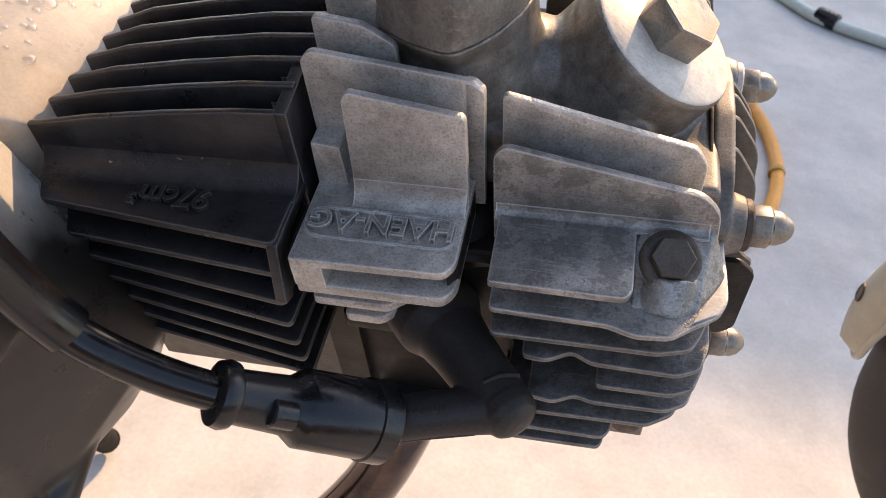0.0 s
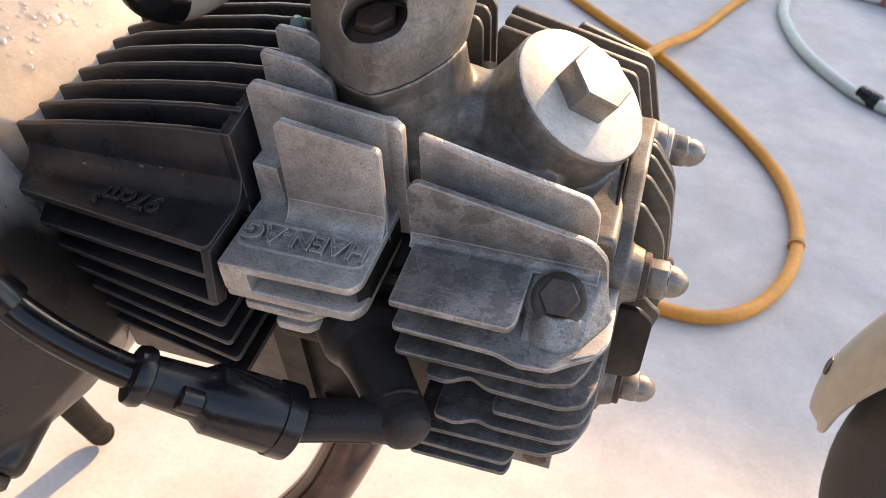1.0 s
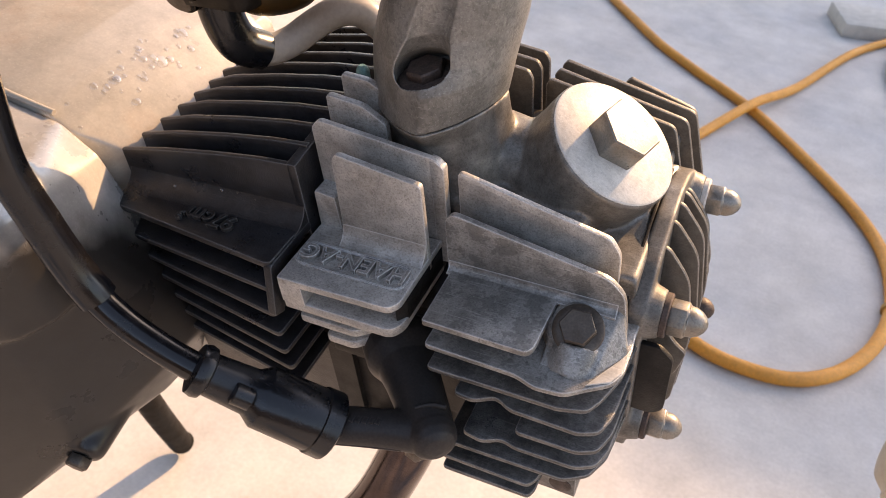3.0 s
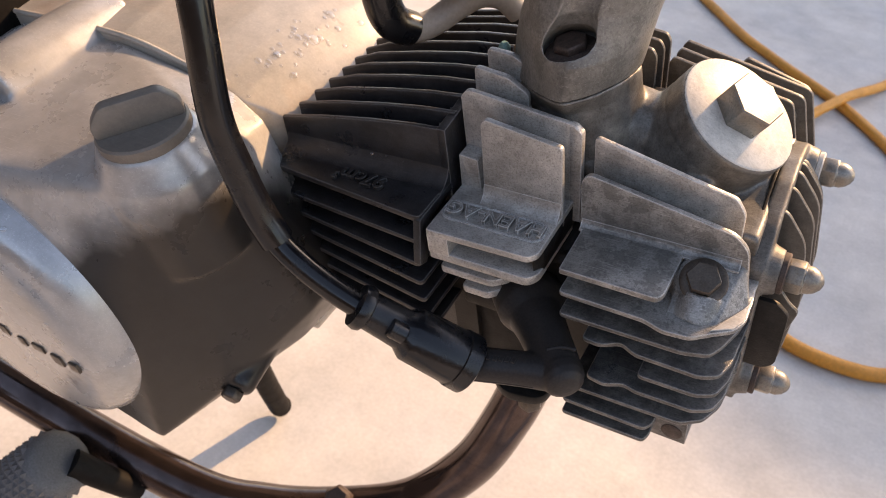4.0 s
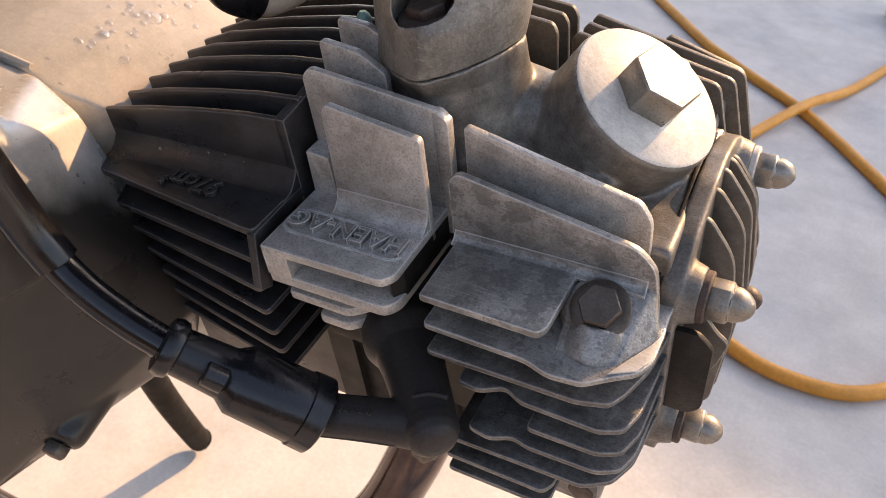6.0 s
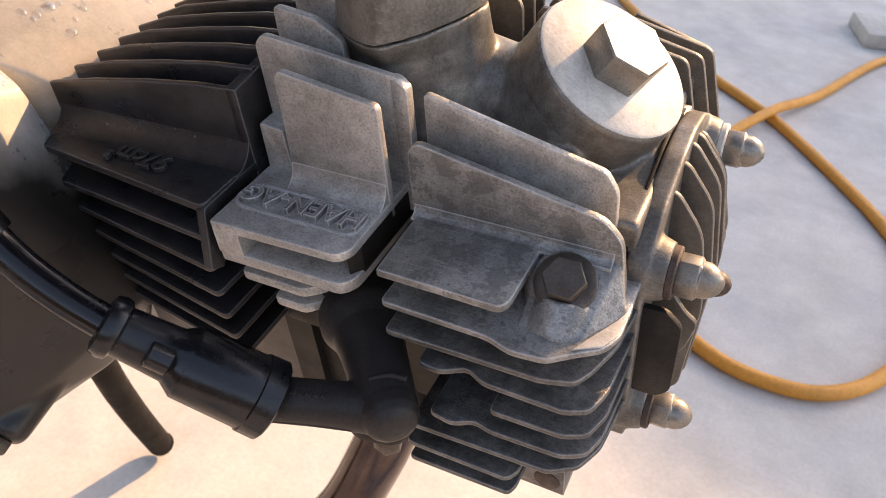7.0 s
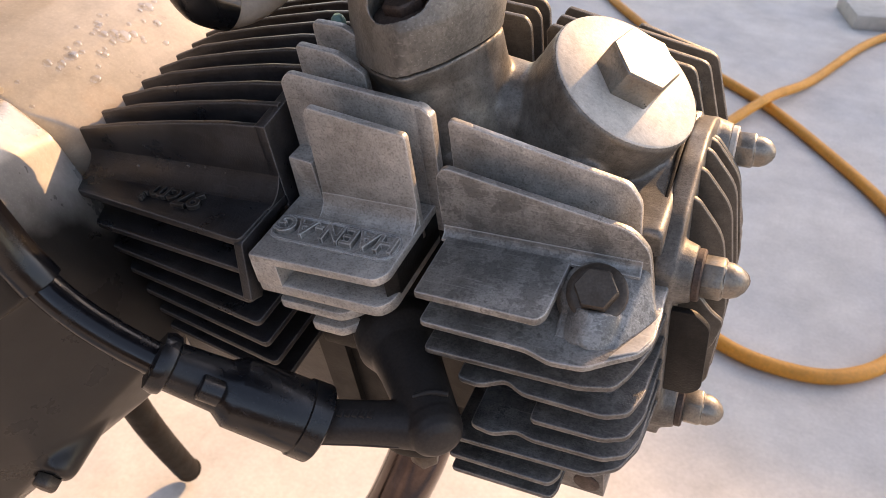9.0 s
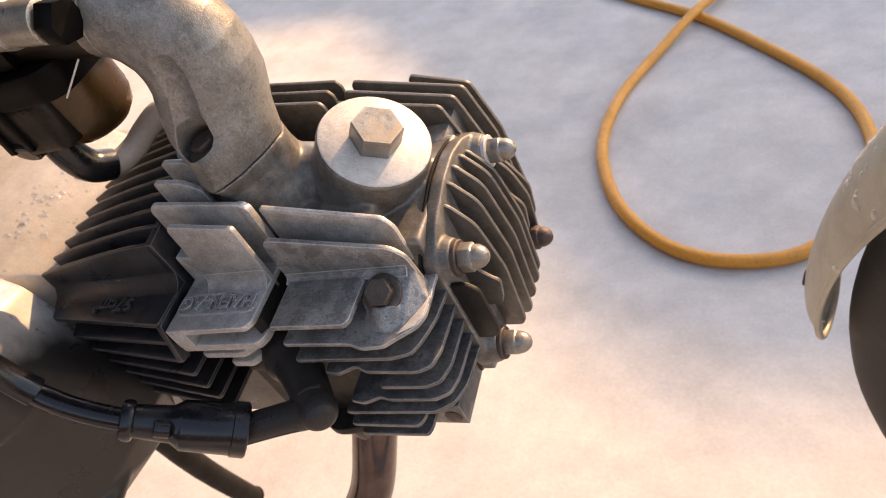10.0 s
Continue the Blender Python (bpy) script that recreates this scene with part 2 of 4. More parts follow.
    if bump:
        bp = n.new("ShaderNodeBump")
        bp.inputs["Strength"].default_value, bp.inputs["Distance"].default_value = bump, 0.00022
        l.new(small.outputs["Fac"], bp.inputs["Height"])
        l.new(bp.outputs[0], b.inputs["Normal"])
    return m


ALLOY = material("cast_alloy", (0.49, 0.47, 0.442), 0.36, 0.35, 1900, 0.8, (0.18, 0.16, 0.135), 45, 0.7, 0.14, edge=0.8, speck=0.3, mid=0.16, mid_scale=200, scratch=0.15)
ALLOY_WORN = material("worn_alloy", (0.345, 0.337, 0.32), 0.36, 0.35, 2000, 0.75, (0.1, 0.093, 0.082), 60, 0.8, 0.14, edge=0.9, speck=0.3, mid=0.2, mid_scale=260, scratch=0.25, blotch=0.75)
DARK_ALLOY = material("darker_alloy", (0.145, 0.141, 0.135), 0.38, 0.35, 2000, 0.75, (0.05, 0.045, 0.04), 85, 0.8, 0.14, edge=0.9, speck=0.3, mid=0.3, mid_scale=300, scratch=0.3, blotch=0.4)
FIN = material("brown_stained_fin", (0.105, 0.098, 0.088), 0.45, 0.25, 2800, 0.4, (0.05, 0.042, 0.033), 60, 0.8, 0.1, edge=1.0, speck=0.2, mid=0.2, scratch=0.15)
DARK_STEEL = material("dark_painted_steel", (0.007, 0.006, 0.0055), 0.55, 0.0, 900, 0.2, (0.016, 0.009, 0.006), 60, 0.6, 0.2, specular=0.12, mid=0.3)
# baked oil and the shade of recesses and undersides, in one near-black colour
OIL_SHADE = material("baked_oil_shade_alloy", (0.015, 0.0135, 0.0125), 0.5, 0.1, 1500, 0.5, (0.008, 0.007, 0.006), 60, 0.8, 0.15, specular=0.25, mid=0.25)
STAINED = material("oil_stained_alloy", (0.21, 0.2, 0.183), 0.42, 0.3, 2300, 0.4, (0.06, 0.048, 0.037), 50, 0.9, 0.1, edge=0.4, speck=0.25, mid=0.28, mid_scale=180, scratch=0.1, blotch=0.25)
PIPE = material("dull_cast_pipe", (0.235, 0.224, 0.205), 0.42, 0.3, 1500, 0.6, (0.12, 0.108, 0.09), 40, 0.7, 0.1, edge=0.5, speck=0.2, mid=0.15, scratch=0.3, blotch=0.4)
PAINTED = material("silver_paint", (0.46, 0.42, 0.365), 0.36, 0.15, 900, 0.08, (0.42, 0.26, 0.16), 20, 0.6, 0.05, edge=0.2, mid=0.12, mid_scale=70, scratch=0.2)
# cooler copy of the silver paint, the boss's bluish skylit shade in its colour
SHADE_SILVER = material("shade_cooled_silver_paint", (0.4, 0.41, 0.42), 0.26, 0.5, 900, 0.1, (0.3, 0.29, 0.28), 30, 0.5, 0.05, edge=0.5, mid=0.2, mid_scale=60, scratch=0.3)
# cover paint whose dark flank mixes oil with painted shade
OILY_SHADED = material("oily_shaded_silver_paint", (0.42, 0.41, 0.4), 0.3, 0.35, 900, 0.08, (0.3, 0.27, 0.24), 24, 0.5, 0.05, specular=0.4, mid=0.2, mid_scale=45, scratch=0.25, shade_film=(0.012, 0.034, (0.015, 0.0125, 0.011), 0.95))
NUT = material("tarnished_nut", (0.3, 0.285, 0.255), 0.36, 0.5, 1600, 0.2, (0.17, 0.125, 0.085), 150, 0.8, 0.12, edge=0.4, speck=0.2, mid=0.25)
BLACK = material("black_paint", (0.019, 0.0185, 0.0205), 0.34, 0.0, 1500, 0.6, (0.03, 0.025, 0.023), 60, 0.8, 0.2, edge=1.0, specular=0.5, mid=0.4, mid_scale=160, scratch=0.2)
RUBBED = material("rubbed_black_paint", (0.024, 0.022, 0.021), 0.4, 0.1, 1500, 0.3, (0.012, 0.011, 0.011), 120, 0.6, 0.2, edge=0.5, mid=0.3)
STEEL = material("bright_steel", (0.55, 0.52, 0.47), 0.5, 0.1, 1600, 0.2, (0.38, 0.33, 0.27), 120, 0.5, 0.06, edge=0.3, speck=0.15, mid=0.12, scratch=0.3)
BOLT = material("dull_bolt", (0.105, 0.085, 0.068), 0.42, 0.4, 1500, 0.25, (0.055, 0.036, 0.026), 200, 0.8, 0.2)
RUST = material("oily_rust", (0.075, 0.05, 0.04), 0.6, 0.2, 1800, 0.5, (0.03, 0.022, 0.02), 300, 0.8, 0.3)
RUBBER = material("black_rubber", (0.006, 0.0066, 0.0085), 0.25, 0.0, 1200, 0.12, (0.014, 0.0145, 0.017), 90, 0.6, 0.2, specular=0.45, scratch=0.15)
PLASTIC = material("brown_black_plastic", (0.028, 0.0245, 0.0235), 0.46, 0.0, 1200, 0.15, (0.04, 0.035, 0.032), 80, 0.6, 0.2, edge=0.15, specular=0.25)
CABLE = material("cable_sheath", (0.005, 0.005, 0.0065), 0.2, 0.0, 600, 0.05, (0.009, 0.009, 0.01), 100, 0.4, 0.1, specular=0.45)
VERDIGRIS = material("verdigris", (0.16, 0.30, 0.27), 0.6, 0.2, 1500, 0.5, (0.25, 0.24, 0.2), 300, 0.6, 0.2)
OILED = material("oily_metal", (0.017, 0.013, 0.01), 0.34, 0.1, 900, 0.2, (0.006, 0.005, 0.004), 60, 0.8, 0.15, specular=0.2, mid=0.3)
CAP_GREY = material("grey_plastic", (0.17, 0.15, 0.13), 0.5, 0.0, 900, 0.12, (0.12, 0.1, 0.085), 40, 0.6, 0.06, mid=0.1, scratch=0.1)
CARB_BLACK = material("oily_black", (0.003, 0.0026, 0.0024), 0.4, 0.0, 900, 0.2, (0.008, 0.006, 0.004), 80, 0.6, 0.2, specular=0.08)
AMBER = material("amber_metal", (0.07, 0.036, 0.01), 0.3, 0.2, 900, 0.2, (0.006, 0.005, 0.003), 60, 0.8, 0.15)
CHROME = material("tarnished_chrome", (0.1, 0.075, 0.07), 0.17, 0.85, 500, 0.06, (0.05, 0.032, 0.028), 22, 0.9, 0.1, mid=0.25, mid_scale=60, scratch=0.2)
PEG = material("peg_rubber", (0.11, 0.11, 0.112), 0.7, 0.0, 1200, 0.2, (0.17, 0.17, 0.165), 80, 0.5, 0.2)
YELLOW = material("yellow_hose", (0.68, 0.275, 0.035), 0.5, 0.0, 300, 0.3, (0.42, 0.18, 0.035), 20, 0.6, 0.12)
HOSE_BAND = material("hose_band", (0.42, 0.22, 0.05), 0.6, 0.0, 300, 0.3, (0.25, 0.13, 0.04), 60, 0.6, 0.15)
PALE = material("pale_hose", (0.52, 0.58, 0.53), 0.45, 0.0, 300, 0.1, (0.35, 0.38, 0.35), 20, 0.4, 0.08)
TYRE = material("tyre_rubber", (0.028, 0.027, 0.027), 0.75, 0.0, 700, 0.3, (0.06, 0.055, 0.05), 25, 0.6, 0.2)
GUARD = material("mudguard_paint", (0.36, 0.335, 0.27), 0.38, 0.15, 900, 0.08, (0.26, 0.21, 0.15), 25, 0.5, 0.05, mid=0.08, mid_scale=60)
WALL = material("render", (0.5, 0.48, 0.44), 0.9, 0.0, 60, 0.3, (0.35, 0.33, 0.3), 2.5, 0.6, 0.1)
CONCRETE = material("concrete", (0.525, 0.505, 0.475), 0.85, 0.0, 260, 0.35, (0.41, 0.415, 0.42), 5, 0.85, 0.06, mid=0.12, mid_scale=11)
TUBE = material("grey_tube", (0.4, 0.35, 0.3), 0.45, 0.0, 700, 0.1, (0.26, 0.2, 0.15), 40, 0.5, 0.08)
DARKWOOD = material("dark_timber", (0.05, 0.042, 0.035), 0.8, 0.0, 80, 0.3, (0.03, 0.025, 0.02), 6, 0.6, 0.2)
BRICKRED = material("brick_red", (0.35, 0.13, 0.1), 0.8, 0.0, 300, 0.3, (0.2, 0.09, 0.07), 30, 0.6, 0.2)
WATER = bpy.data.materials.new("water")
WATER.use_nodes = True
wet, wire = WATER.node_tree.nodes, WATER.node_tree.links
clear, shine, blend = wet.new("ShaderNodeBsdfTransparent"), wet.new("ShaderNodeBsdfGlossy"), wet.new("ShaderNodeMixShader")
shine.inputs["Roughness"].default_value = 0.03
blend.inputs[0].default_value = 0.17
wire.new(clear.outputs[0], blend.inputs[1])
wire.new(shine.outputs[0], blend.inputs[2])
wire.new(blend.outputs[0], wet["Material Output"].inputs["Surface"])

# ---- ground, and unseen walls added to shape the light in the yard ----
def setting(name, bm, mat, label, category):
    bmesh.ops.recalc_face_normals(bm, faces=bm.faces)
    me = bpy.data.meshes.new(name)
    bm.to_mesh(me)
    bm.free()
    me.materials.append(mat)
    return tagged(new(name, me), label, category, kind="structure")


bm = bmesh.new()
vs = [bm.verts.new(p) for p in ((-900, -900, 0), (900, -900, 0), (900, 900, 0), (-900, 900, 0))]
bm.faces.new(vs)
setting("ground", bm, CONCRETE, "pale grey concrete yard floor with stains", "ground")
# rooflines drawn so that their shadow edge falls where the floor turns dark
bm = bmesh.new()
slab(bm, [(-3.0, 0), (3.74, 0), (3.74, 5.175), (3.58, 5.14), (2.98, 4.83), (2.65, 4.70), (-3.0, 4.74)], "y", 10.0, 10.2, 0)
setting("shade_wall_north", bm, WALL, "unseen tall rendered wall with a stepped sloping top, added to shade the floor", "wall")
bm = bmesh.new()
slab(bm, [(3.75, 0), (9.5, 0), (9.5, 5.2), (3.75, 5.18)], "y", 10.0, 10.2, 0)
setting("shade_wall_east", bm, WALL, "unseen tall rendered wall with a level top, added to shade the floor", "wall")

# dark walls out of view, added to cut skylight on the near side
bm = bmesh.new()
slab(bm, [(-7, 0), (7, 0), (7, 1.6), (-7, 1.6)], "y", -3.6, -3.45, 0)
setting("shade_wall_south", bm, DARKWOOD, "unseen dark stained timber wall added to block light from behind", "wall")

bm = bmesh.new()
slab(bm, [(-3.4, 0), (1.6, 0), (1.6, 2.6), (-3.4, 2.6)], "x", -1.9, -1.75, 0)
setting("shade_wall_west", bm, DARKWOOD, "unseen dark stained timber wall added to block light from the side", "wall")

# ---- cylinder barrel ----
barrel = thing("cylinder_barrel", "black painted finned engine cylinder cast with 97cm3", "engine cylinder", (-185, 30, -20))
body = part("body", block(bmesh.new(), (-228, -14, -100), (-145, 92, 10), 3), BLACK, barrel)


def top_line(y):
    """The upper rim of a lengthwise fin of the barrel."""
    k = 1 - ((y - 45) / 58) ** 2
    a, b = 28.6 + 5 * k, 41.5 + 7 * k
    return [(-229.5 + 8 * k, a), (-207, a + (b - a) * 0.3 + 1.0), (-182, a + (b - a) * 0.6 + 1.3), (-160, a + (b - a) * 0.86 + 0.8), (-144, b)]


for i in range(11):
    y = -12.5 + 9.6 * i
    top = top_line(y)
    end = -144.0 if i < 3 else -141.0
    pts = [(top[0][0] - 1, 4)] + top[:-1] + [(end, top[-1][1]), (end, 4)]
    part("fin", slab(bmesh.new(), pts, "y", y - 1.2, y + 1.2, 0.6), BLACK, barrel)


def corner(bm, x, y, sx, sy, r, lo, hi):
    """A hollow upright corner: walls run from (x, y) towards sx and sy."""
    arc = [(x + sx * r * (1 - math.cos(a)), y + sy * r * (1 - math.sin(a))) for a in [math.pi / 2 * i / 6 for i in range(7)]]
    pts = [(x - sx * 0.5, y - sy * 0.5)] + arc[::1]
    return slab(bm, pts, "z", lo, hi, 0)


for y, top in ((-11.3, 37.5), (-1.7, 39.0)):
    part("corner", corner(bmesh.new(), -147.5, y, -1, 1, 6, 4, top), BLACK, barrel)
    part("corner", corner(bmesh.new(), -147.5, y + 7.2, -1, -1, 4.5, 4, top), BLACK, barrel)
flange = [(-13.8, -60), (-13.8, 41.6), (-8, 42.3), (-2.6, 43.0), (6, 44.3), (6, -60)]
part("end_wall", slab(bmesh.new(), flange, "x", -147.5, -143.2, 0.9), BLACK, barrel)


def side_fin(z_right, z_left, reach, left, thick=2.6):
    def shift(p):
        k = (p.x + 143) / -82
        return Vector((p.x, p.y, p.z + z_right + (z_left - z_right) * k))
    pts = rounded([(-144, 0), (-144, -reach), (-228, -left), (-229, 0)], [0, 3, 4, 0])
    return slab(bmesh.new(), pts, "z", -thick, 0, 0.8, shift)


# dark filler added to close the bright gap between barrel and head
part("joint_filler", block(bmesh.new(), (-149, -15, -112), (-137, 30, -18), 1), OIL_SHADE, barrel, "added near-black filler at the joint towards the head")
ledge = part("ledge", side_fin(16.6, 14.2, 38.8, 29.0, 3.2), BLACK, barrel, "ledge with raised lettering")
bm = bmesh.new()
n = 8
prof = [(-13 - 9.5 * (1 - math.sin(a)), 11 * (1 - math.cos(a))) for a in [math.pi / 2 * i / n for i in range(n + 1)]]
loft(bm, [[Vector((x, py, zb + pz)) for py, pz in [(-12, -1)] + [(-22.5, -0.6)] + prof + [(-12, 11)]] for x, zb in ((-143.6, 16.3), (-228, 14.0))])
part("fillet", bm, BLACK, barrel)
for k in range(6):
    part("side_fin", side_fin(5.9 - 10.4 * k, 1.9 - 10.6 * k, (41.0, 43.4, 44.0, 44.0, 43.4, 42.4)[k], 31 - 0.7 * k), BLACK, barrel)
part("end_rib", slab(bmesh.new(), rounded([(-38.6, 15.5), (-43.4, -5.5), (-38, -8), (-32, 10), (-12, 12), (-12, 16)], [1.5, 1, 1, 4, 0, 0]), "x", -147, -143.4, 0.8), BLACK, barrel)
flat = Matrix.Translation((-181, -25.6, 16.6)) @ pose(0, 0, 0, 0, -1.6, 0).to_3x3().to_4x4() @ pose(0, 0, 0, 0, 0, 180)
letters("97cm\u00b3", 10.5, 0.7, flat, "lettering", RUBBED, barrel)

# ---- cylinder head ----
head = thing("engine_head", "dull grey cast alloy cylinder head with deep cooling fins", "engine head", (-80, 30, -20))
CAP_AT, CAP_WAY = Vector((-43.5, 34.5, 42.9)), Vector((0.57, -0.09, 0.82)).normalized()
bm = bmesh.new()
block(bm, (-139, 16, -74), (-24, 66, 17), 3)
block(bm, (-139, -2.4, -40), (-95, 30, 17), 1.5)
block(bm, (-85, -2.4, -74), (-24, 30, 17), 1.5)
turned(bm, CAP_AT - CAP_WAY * 60, CAP_WAY, [(0, 30), (20, 28), (40, 25.6), (47.6, 25.2), (48, 24.7), (49, 24.7), (49.4, 25.2), (58.6, 25), (59.6, 24.4)], 48)


def oval(z, cx, cy, rx, ry, p=1.0):
    """A ring of 40 points; p over 1 draws it towards a diamond."""
    out = []
    for k in range(40):
        c, s = math.cos(2 * math.pi * k / 40), math.sin(2 * math.pi * k / 40)
        x, y = rx * math.copysign(abs(c) ** p, c), ry * math.copysign(abs(s) ** p, s)
        out.append(Vector((cx + x - 0.25 * y * (p - 1) / 0.42, cy + y, z + 0.17 * x - 0.1 * y)))
    return out



loft(bm, [oval(15, -104, 30, 30, 31, 1.2), oval(35, -105, 31, 27, 27.5, 1.3), oval(46, -106.5, 31, 26.5, 28.5, 1.4), oval(53.6, -107.5, 30, 27, 33.5, 1.42)])
tube(bm, [(-104, 32, 31, 19), (-80, 33, 29, 15.5), (-62, 33, 22, 17)], 6, 32)
block(bm, (-100, 2, 6), (-45, 60, 28), 3)
slab(bm, rounded([(-6.6, -70), (-6.6, 5.6), (8, 14.6), (30, 19.6), (46, 20), (60, 16.6), (75, 7.8), (77, -72)], 3), "x", -40, -27.3, 0.5)
part("body", bm, STAINED, head, remesh=0.9, soften=5)

# the underside's shade is put into its colour
part("lower_body", block(bmesh.new(), (-164, -6, -114), (-88, 60, -42), 2), OIL_SHADE, head, "underside of the head with shade put into its dark colour")

near_plates = {
    "plate_rear": ([(-140, 4), (-140.5, 52), (-137.5, 55.6), (-93, 49.3), (-90.6, 46.5), (-91, 4)], (0, 1, 3, 1.5, 1.5, 0), -3.8, -1.4),
    "plate_lettered": ([(-127.5, 9), (-126.5, 49), (-124.6, 51.6), (-94.4, 46.4), (-93.6, 45.2), (-93.6, 9)], (0, 1, 1, 1, 1, 0), -14.8, -12.2),
    "plate_middle": ([(-86, 2), (-85.6, 45), (-84.5, 46), (-33.5, 32.8), (-30, 27), (-29.5, 2)], (0, 0.6, 0.8, 2, 2, 0), -3.6, -1.3),
    "plate_bolted": ([(-86.8, 0), (-86.8, 33), (-84, 36.6), (-30.5, 25.4), (-25.2, 19.5), (-23, 0)], (0, 2, 2.5, 3, 3, 0), -13.4, -11.0),
}
for name, (pts, rs, a, b) in near_plates.items():
    part("fin", slab(bmesh.new(), rounded(pts, rs), "y", a, b, 0.5), ALLOY_WORN if name == "plate_bolted" else ALLOY, head)
part("fin_end", slab(bmesh.new(), rounded([(-95.5, 4), (-95.5, 49.2), (-93.2, 48.9), (-90.4, 46.2), (-90.8, 4)], (0, 0.5, 1.5, 1, 0)), "y", -4.0, -0.4, 0.4), ALLOY, head)
part("lug", slab(bmesh.new(), rounded([(-140, 6), (-139.6, 30), (-131, 29), (-130, 6)], 1), "y", -11.5, -3, 0.9), ALLOY, head)


def fillet(bm, x0, x1, y, z, r):
    """A hollow corner between an upright face at y, looking to -y, and a flat top at z."""
    prof = [(y - r * (1 - math.sin(math.pi / 2 * i / 8)), z + r * (1 - math.cos(math.pi / 2 * i / 8))) for i in range(9)]
    prof = [(y + 1, z - 0.8), (y - r, z - 0.8)] + prof + [(y + 1, z + r)]
    return loft(bm, [[Vector((x, p, q)) for p, q in prof] for x in (x0, x1)])


part("fillet", fillet(bmesh.new(), -127, -94, -15, 14, 7), ALLOY, head)
part("fillet", fillet(bmesh.new(), -86, -27, -13.6, 12.6, 3), ALLOY_WORN, head)
box = part("lettered_box", slab(bmesh.new(), rounded([(-139.8, -4), (-139.8, -41.4), (-96.2, -40.4), (-93.5, -36.5), (-93.5, -4)], [0, 1, 2, 2, 0]), "z", 11.2, 14.4, 0.6), ALLOY, head, "hollow box with raised lettering on its flat top")
part("box_floor", slab(bmesh.new(), rounded([(-139.8, -4), (-139.8, -41), (-97, -40.6), (-93.8, -36), (-93.8, -4)], [0, 1, 3, 3, 0]), "z", -1.2, 3.2, 0.7), ALLOY, head)
part("box_side", block(bmesh.new(), (-139.7, -41.1, 2), (-130.5, -4, 12), 0.7), ALLOY, head)
# near-black side: the shade of the narrow gap, put into the colour
part("box_side", slab(bmesh.new(), rounded([(-96.5, -36), (-93.6, -32), (-93.6, -4), (-97, -4)], 0.5), "z", 2, 12, 0.4), OIL_SHADE, head)
part("box_back", block(bmesh.new(), (-131, -20, 2), (-96, -4, 12), 0.4), ALLOY, head)
flat = Matrix.Translation((-116.5, -26.5, 14.5)) @ pose(0, 0, 0, 0, 0, 180)
letters("HAEN-AG", 9.6, 1.7, flat, "lettering", ALLOY_WORN, head)
bm = bmesh.new()
ring = rounded([(-138.6, -32.3), (-95.5, -32.3), (-95.5, -21.2), (-138.6, -21.2)], 5, 6)
tube(bm, [(p[0], p[1], 14.4, 0.8) for p in ring + ring[:1]], 1, 8, False)
part("letter_rim", bm, ALLOY_WORN, head)
part("low_fin", slab(bmesh.new(), rounded([(-138.5, -4), (-138.5, -37), (-115, -37), (-109, -32), (-109, -4)], 2), "z", -12.4, -8.6, 0.8), ALLOY, head)
part("low_fin", slab(bmesh.new(), rounded([(-131, -4), (-131, -34), (-119, -34), (-114, -29), (-114, -4)], 2), "z", -24, -20, 0.8), ALLOY, head)
part("low_fin", slab(bmesh.new(), rounded([(-136, -4), (-136, -26), (-100, -26), (-100, -4)], 2), "z", -40, -32, 0.8), OIL_SHADE, head)

part("ledge", slab(bmesh.new(), rounded([(-85, -8), (-84.6, -39.6), (-48.4, -39.9), (-46.6, -37), (-46.2, -8)], [0, 1, 2.5, 3, 0]), "z", 10.0, 12.8, 0.7), ALLOY_WORN, head, "flat ledge with a scratched top")
side = [
    ((-84.4, -40.4), [(-52, -41), (-44.5, -43.4), (-35, -42.6), (-29, -38), (-22.5, -33.5), (-20, -28), (-20, -18), (-20.5, -12), (-20.5, -2)], 1.8),
    ((-84, -41.4), [(-37, -41), (-28, -38.5), (-25, -33), (-21.5, -22), (-20.5, -12), (-20, -2)], -8.7),
    ((-74.5, -41), [(-67, -41.6), (-60, -37.6), (-54, -40.6), (-30, -41), (-23.5, -38), (-21, -30), (-20, -2)], -18.8),
    ((-52, -41.6), [(-30, -41.4), (-23.5, -38.5), (-20.5, -30), (-20, -2)], -29.2),
    ((-72, -42), [(-64, -43.2), (-57.5, -40), (-52, -41.4), (-30, -41), (-23.5, -37.5), (-21, -30), (-20, -2)], -39.6),
    ((-80, -42), [(-34, -41), (-26, -36), (-22, -27), (-20, -2)], -50.0),
    ((-82, -42.5), [(-46.5, -42.5), (-44, -38.5), (-43, -2)], -60.0),
    ((-83, -41), [(-47, -40.5), (-45.5, -37), (-45, -2)], -71.5),
]
# fins below zero height take the darker alloy
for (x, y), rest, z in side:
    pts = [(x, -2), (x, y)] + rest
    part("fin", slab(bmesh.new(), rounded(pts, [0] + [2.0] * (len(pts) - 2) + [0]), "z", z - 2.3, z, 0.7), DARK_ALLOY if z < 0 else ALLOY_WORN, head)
BOLT_AT, BOLT_WAY = Vector((-37, -22.6, 9.4)), Vector((0.06, -0.5, 0.86)).normalized()
bm = turned(bmesh.new(), BOLT_AT, BOLT_WAY, [(-18, 13), (-8, 12), (-3, 11), (-1.2, 10.2), (-0.4, 9), (-0.3, 8.2)], 40)
tube(bm, [(-37, -30.5, -4, 9), (-36.5, -26.5, 0, 9), (-36.5, -23, 4, 8.4)], 4, 28)
